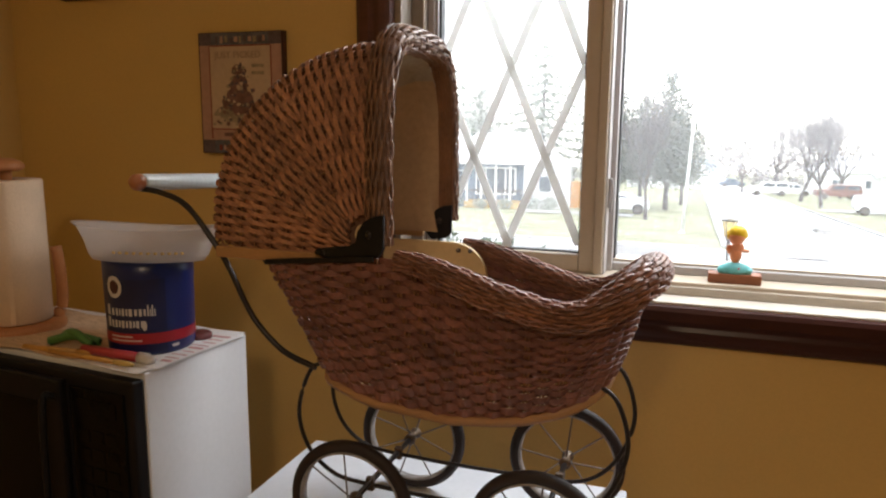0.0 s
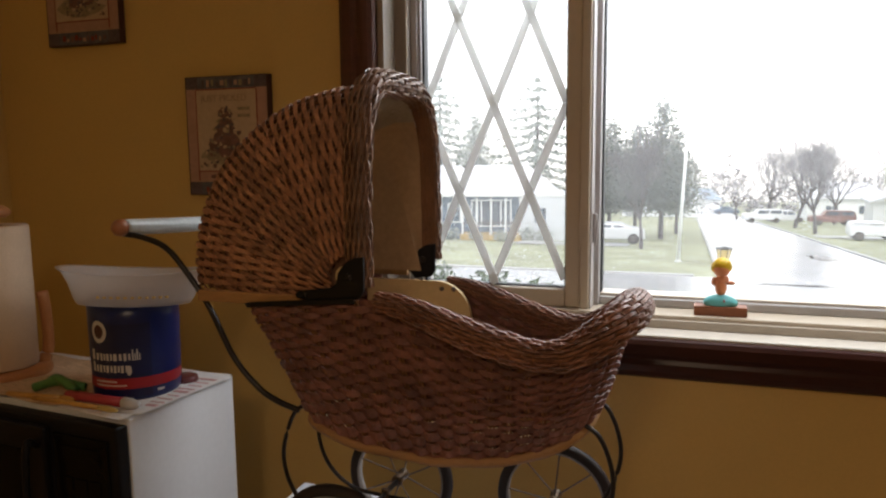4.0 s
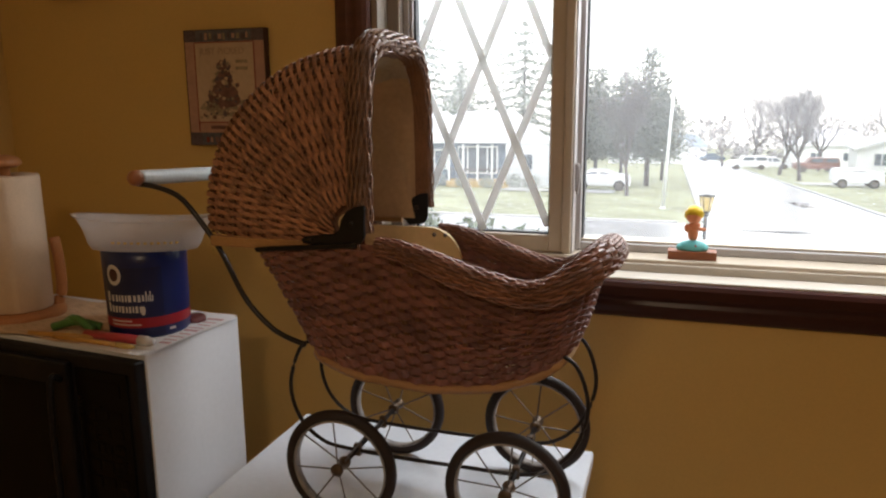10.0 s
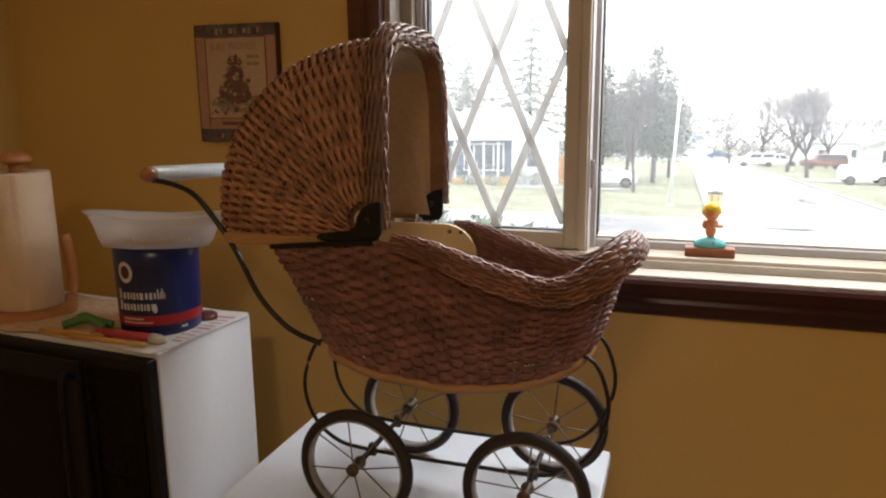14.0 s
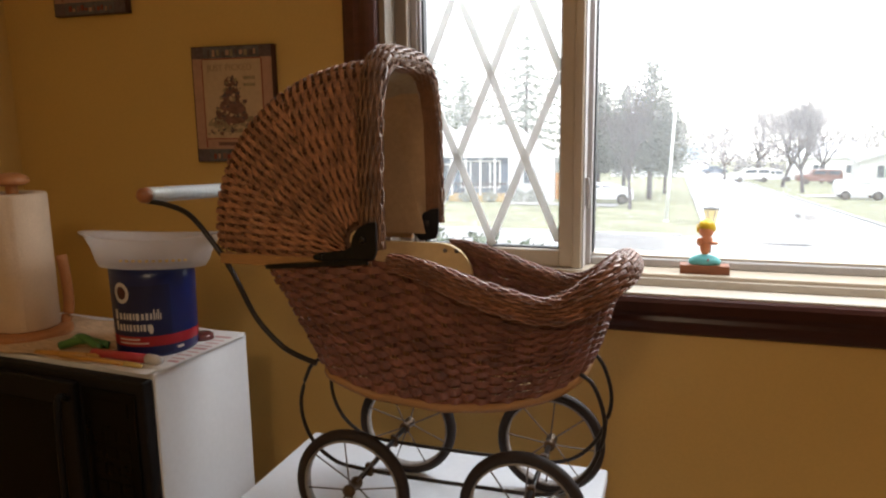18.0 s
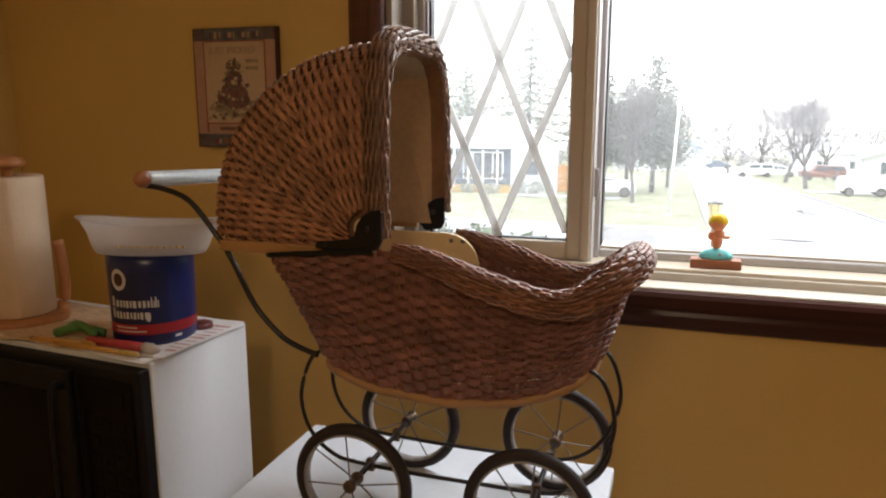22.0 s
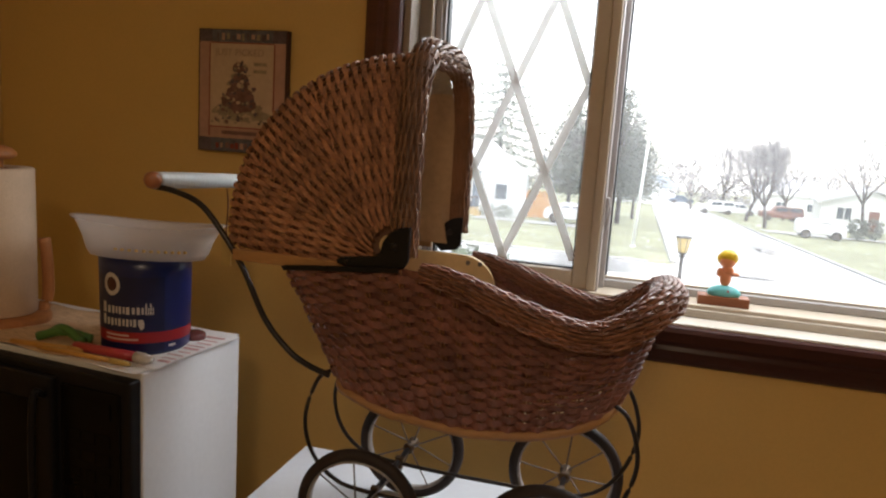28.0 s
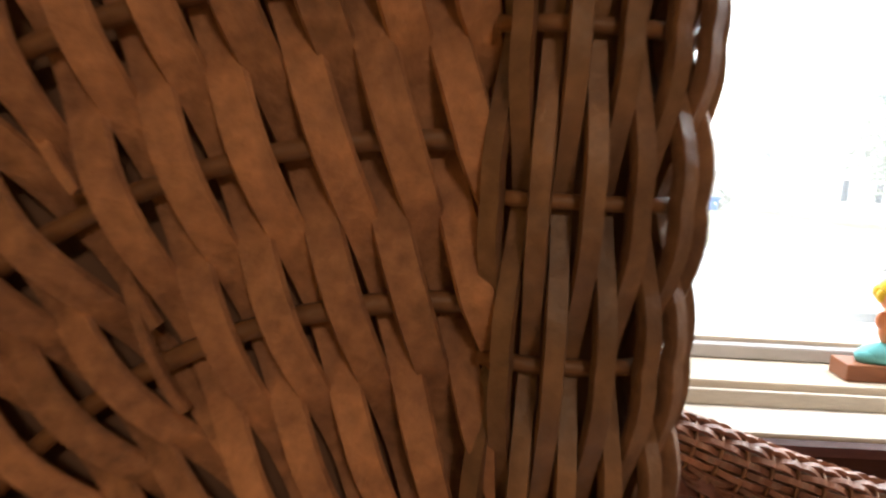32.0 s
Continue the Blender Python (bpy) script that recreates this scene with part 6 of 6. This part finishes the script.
vehicle(6.6, 102, 4.4, 1.45, 8, M_CARW, "pale car parked down the street")
vehicle(9.4, 92, 4.6, 1.6, 4, M_CARD, "red-brown van parked on a driveway", "van")
vehicle(2.6, 150, 4.5, 1.5, 4, M_BLUEWALL, "dark blue car far down the street")

# white pole on the verge, garden lantern
px, py = spot(-0.7, 32.4)
pole = thing("flag_pole", (px, py, gz(py)), "tall white painted pole on the verge", "pole")
tube("shaft", [(0, 0, 0), (0.12, 0, 3.0), (0.26, 0, 6.1)], [0.075, 0.065, 0.055], M_POLE, pole, 12)
v, f = lathe([(0.0, 0.0), (0.14, 0.0), (0.14, 0.05), (0.09, 0.08), (0.0, 0.08)], 16)
raw("base", v, f, M_POLE, pole)
LXP, LYP = 0.616, 9.8
lan = thing("garden_lantern", (LXP, LYP, gz(LYP)), "black garden lamp post with an amber lantern", "lamp post")
LH = 0.36 - gz(LYP)
tube("post", [(0, 0, 0), (0, 0, 1.0), (0, 0, LH - 0.27)], [0.032, 0.026, 0.024], M_IRON, lan, 10)
v, f = lathe([(0.0, LH - 0.29), (0.045, LH - 0.285), (0.05, LH - 0.27), (0.03, LH - 0.255), (0.06, LH - 0.235), (0.062, LH - 0.225), (0.0, LH - 0.225)], 6)
raw("collar", v, f, M_IRON, lan)
v, f = lathe([(0.052, LH - 0.224), (0.088, LH - 0.045)], 6)
raw("glass", v, f, M_LAMPGL, lan, "amber glass")
for k in range(6):
    a = math.pi * k / 3
    tube("glazing_bar", [(0.053 * math.cos(a), 0.053 * math.sin(a), LH - 0.225), (0.07 * math.cos(a), 0.07 * math.sin(a), LH - 0.13), (0.089 * math.cos(a), 0.089 * math.sin(a), LH - 0.044)], 0.005, M_IRON, lan, 6)
v, f = lathe([(0.0, LH - 0.044), (0.10, LH - 0.044), (0.102, LH - 0.034), (0.085, LH - 0.022), (0.03, LH - 0.012), (0.0, LH)], 6)
raw("cap", v, f, M_IRON, lan)

# rain on the outside of the panes
rg = np.random.default_rng(91)
vv, ff = [], []
for i in range(2600):
    left = rg.uniform() < 0.4
    x = rg.uniform(-0.335, -0.045) if left else rg.uniform(0.035, 1.1)
    y = (1.836 if left else 1.893) + 0.0041
    z = 1.19 + 0.75 * rg.uniform() ** 1.2
    r = rg.uniform(0.0005, 0.0012) * (1.5 if rg.uniform() < 0.08 else 1)
    o = len(vv)
    vv.append((x, y + r * 0.8, z))
    for k in range(7):
        a = 2 * math.pi * k / 7
        vv.append((x + r * math.cos(a), y, z + r * math.sin(a) * 1.2))
    ff += [(o, o + 1 + k, o + 1 + (k + 1) % 7) for k in range(7)]
drops = tagged(raw("raindrops", vv, ff, M_DROP), "scattered raindrops on the window panes", "raindrops", "", "stuff")
drops.visible_shadow = False
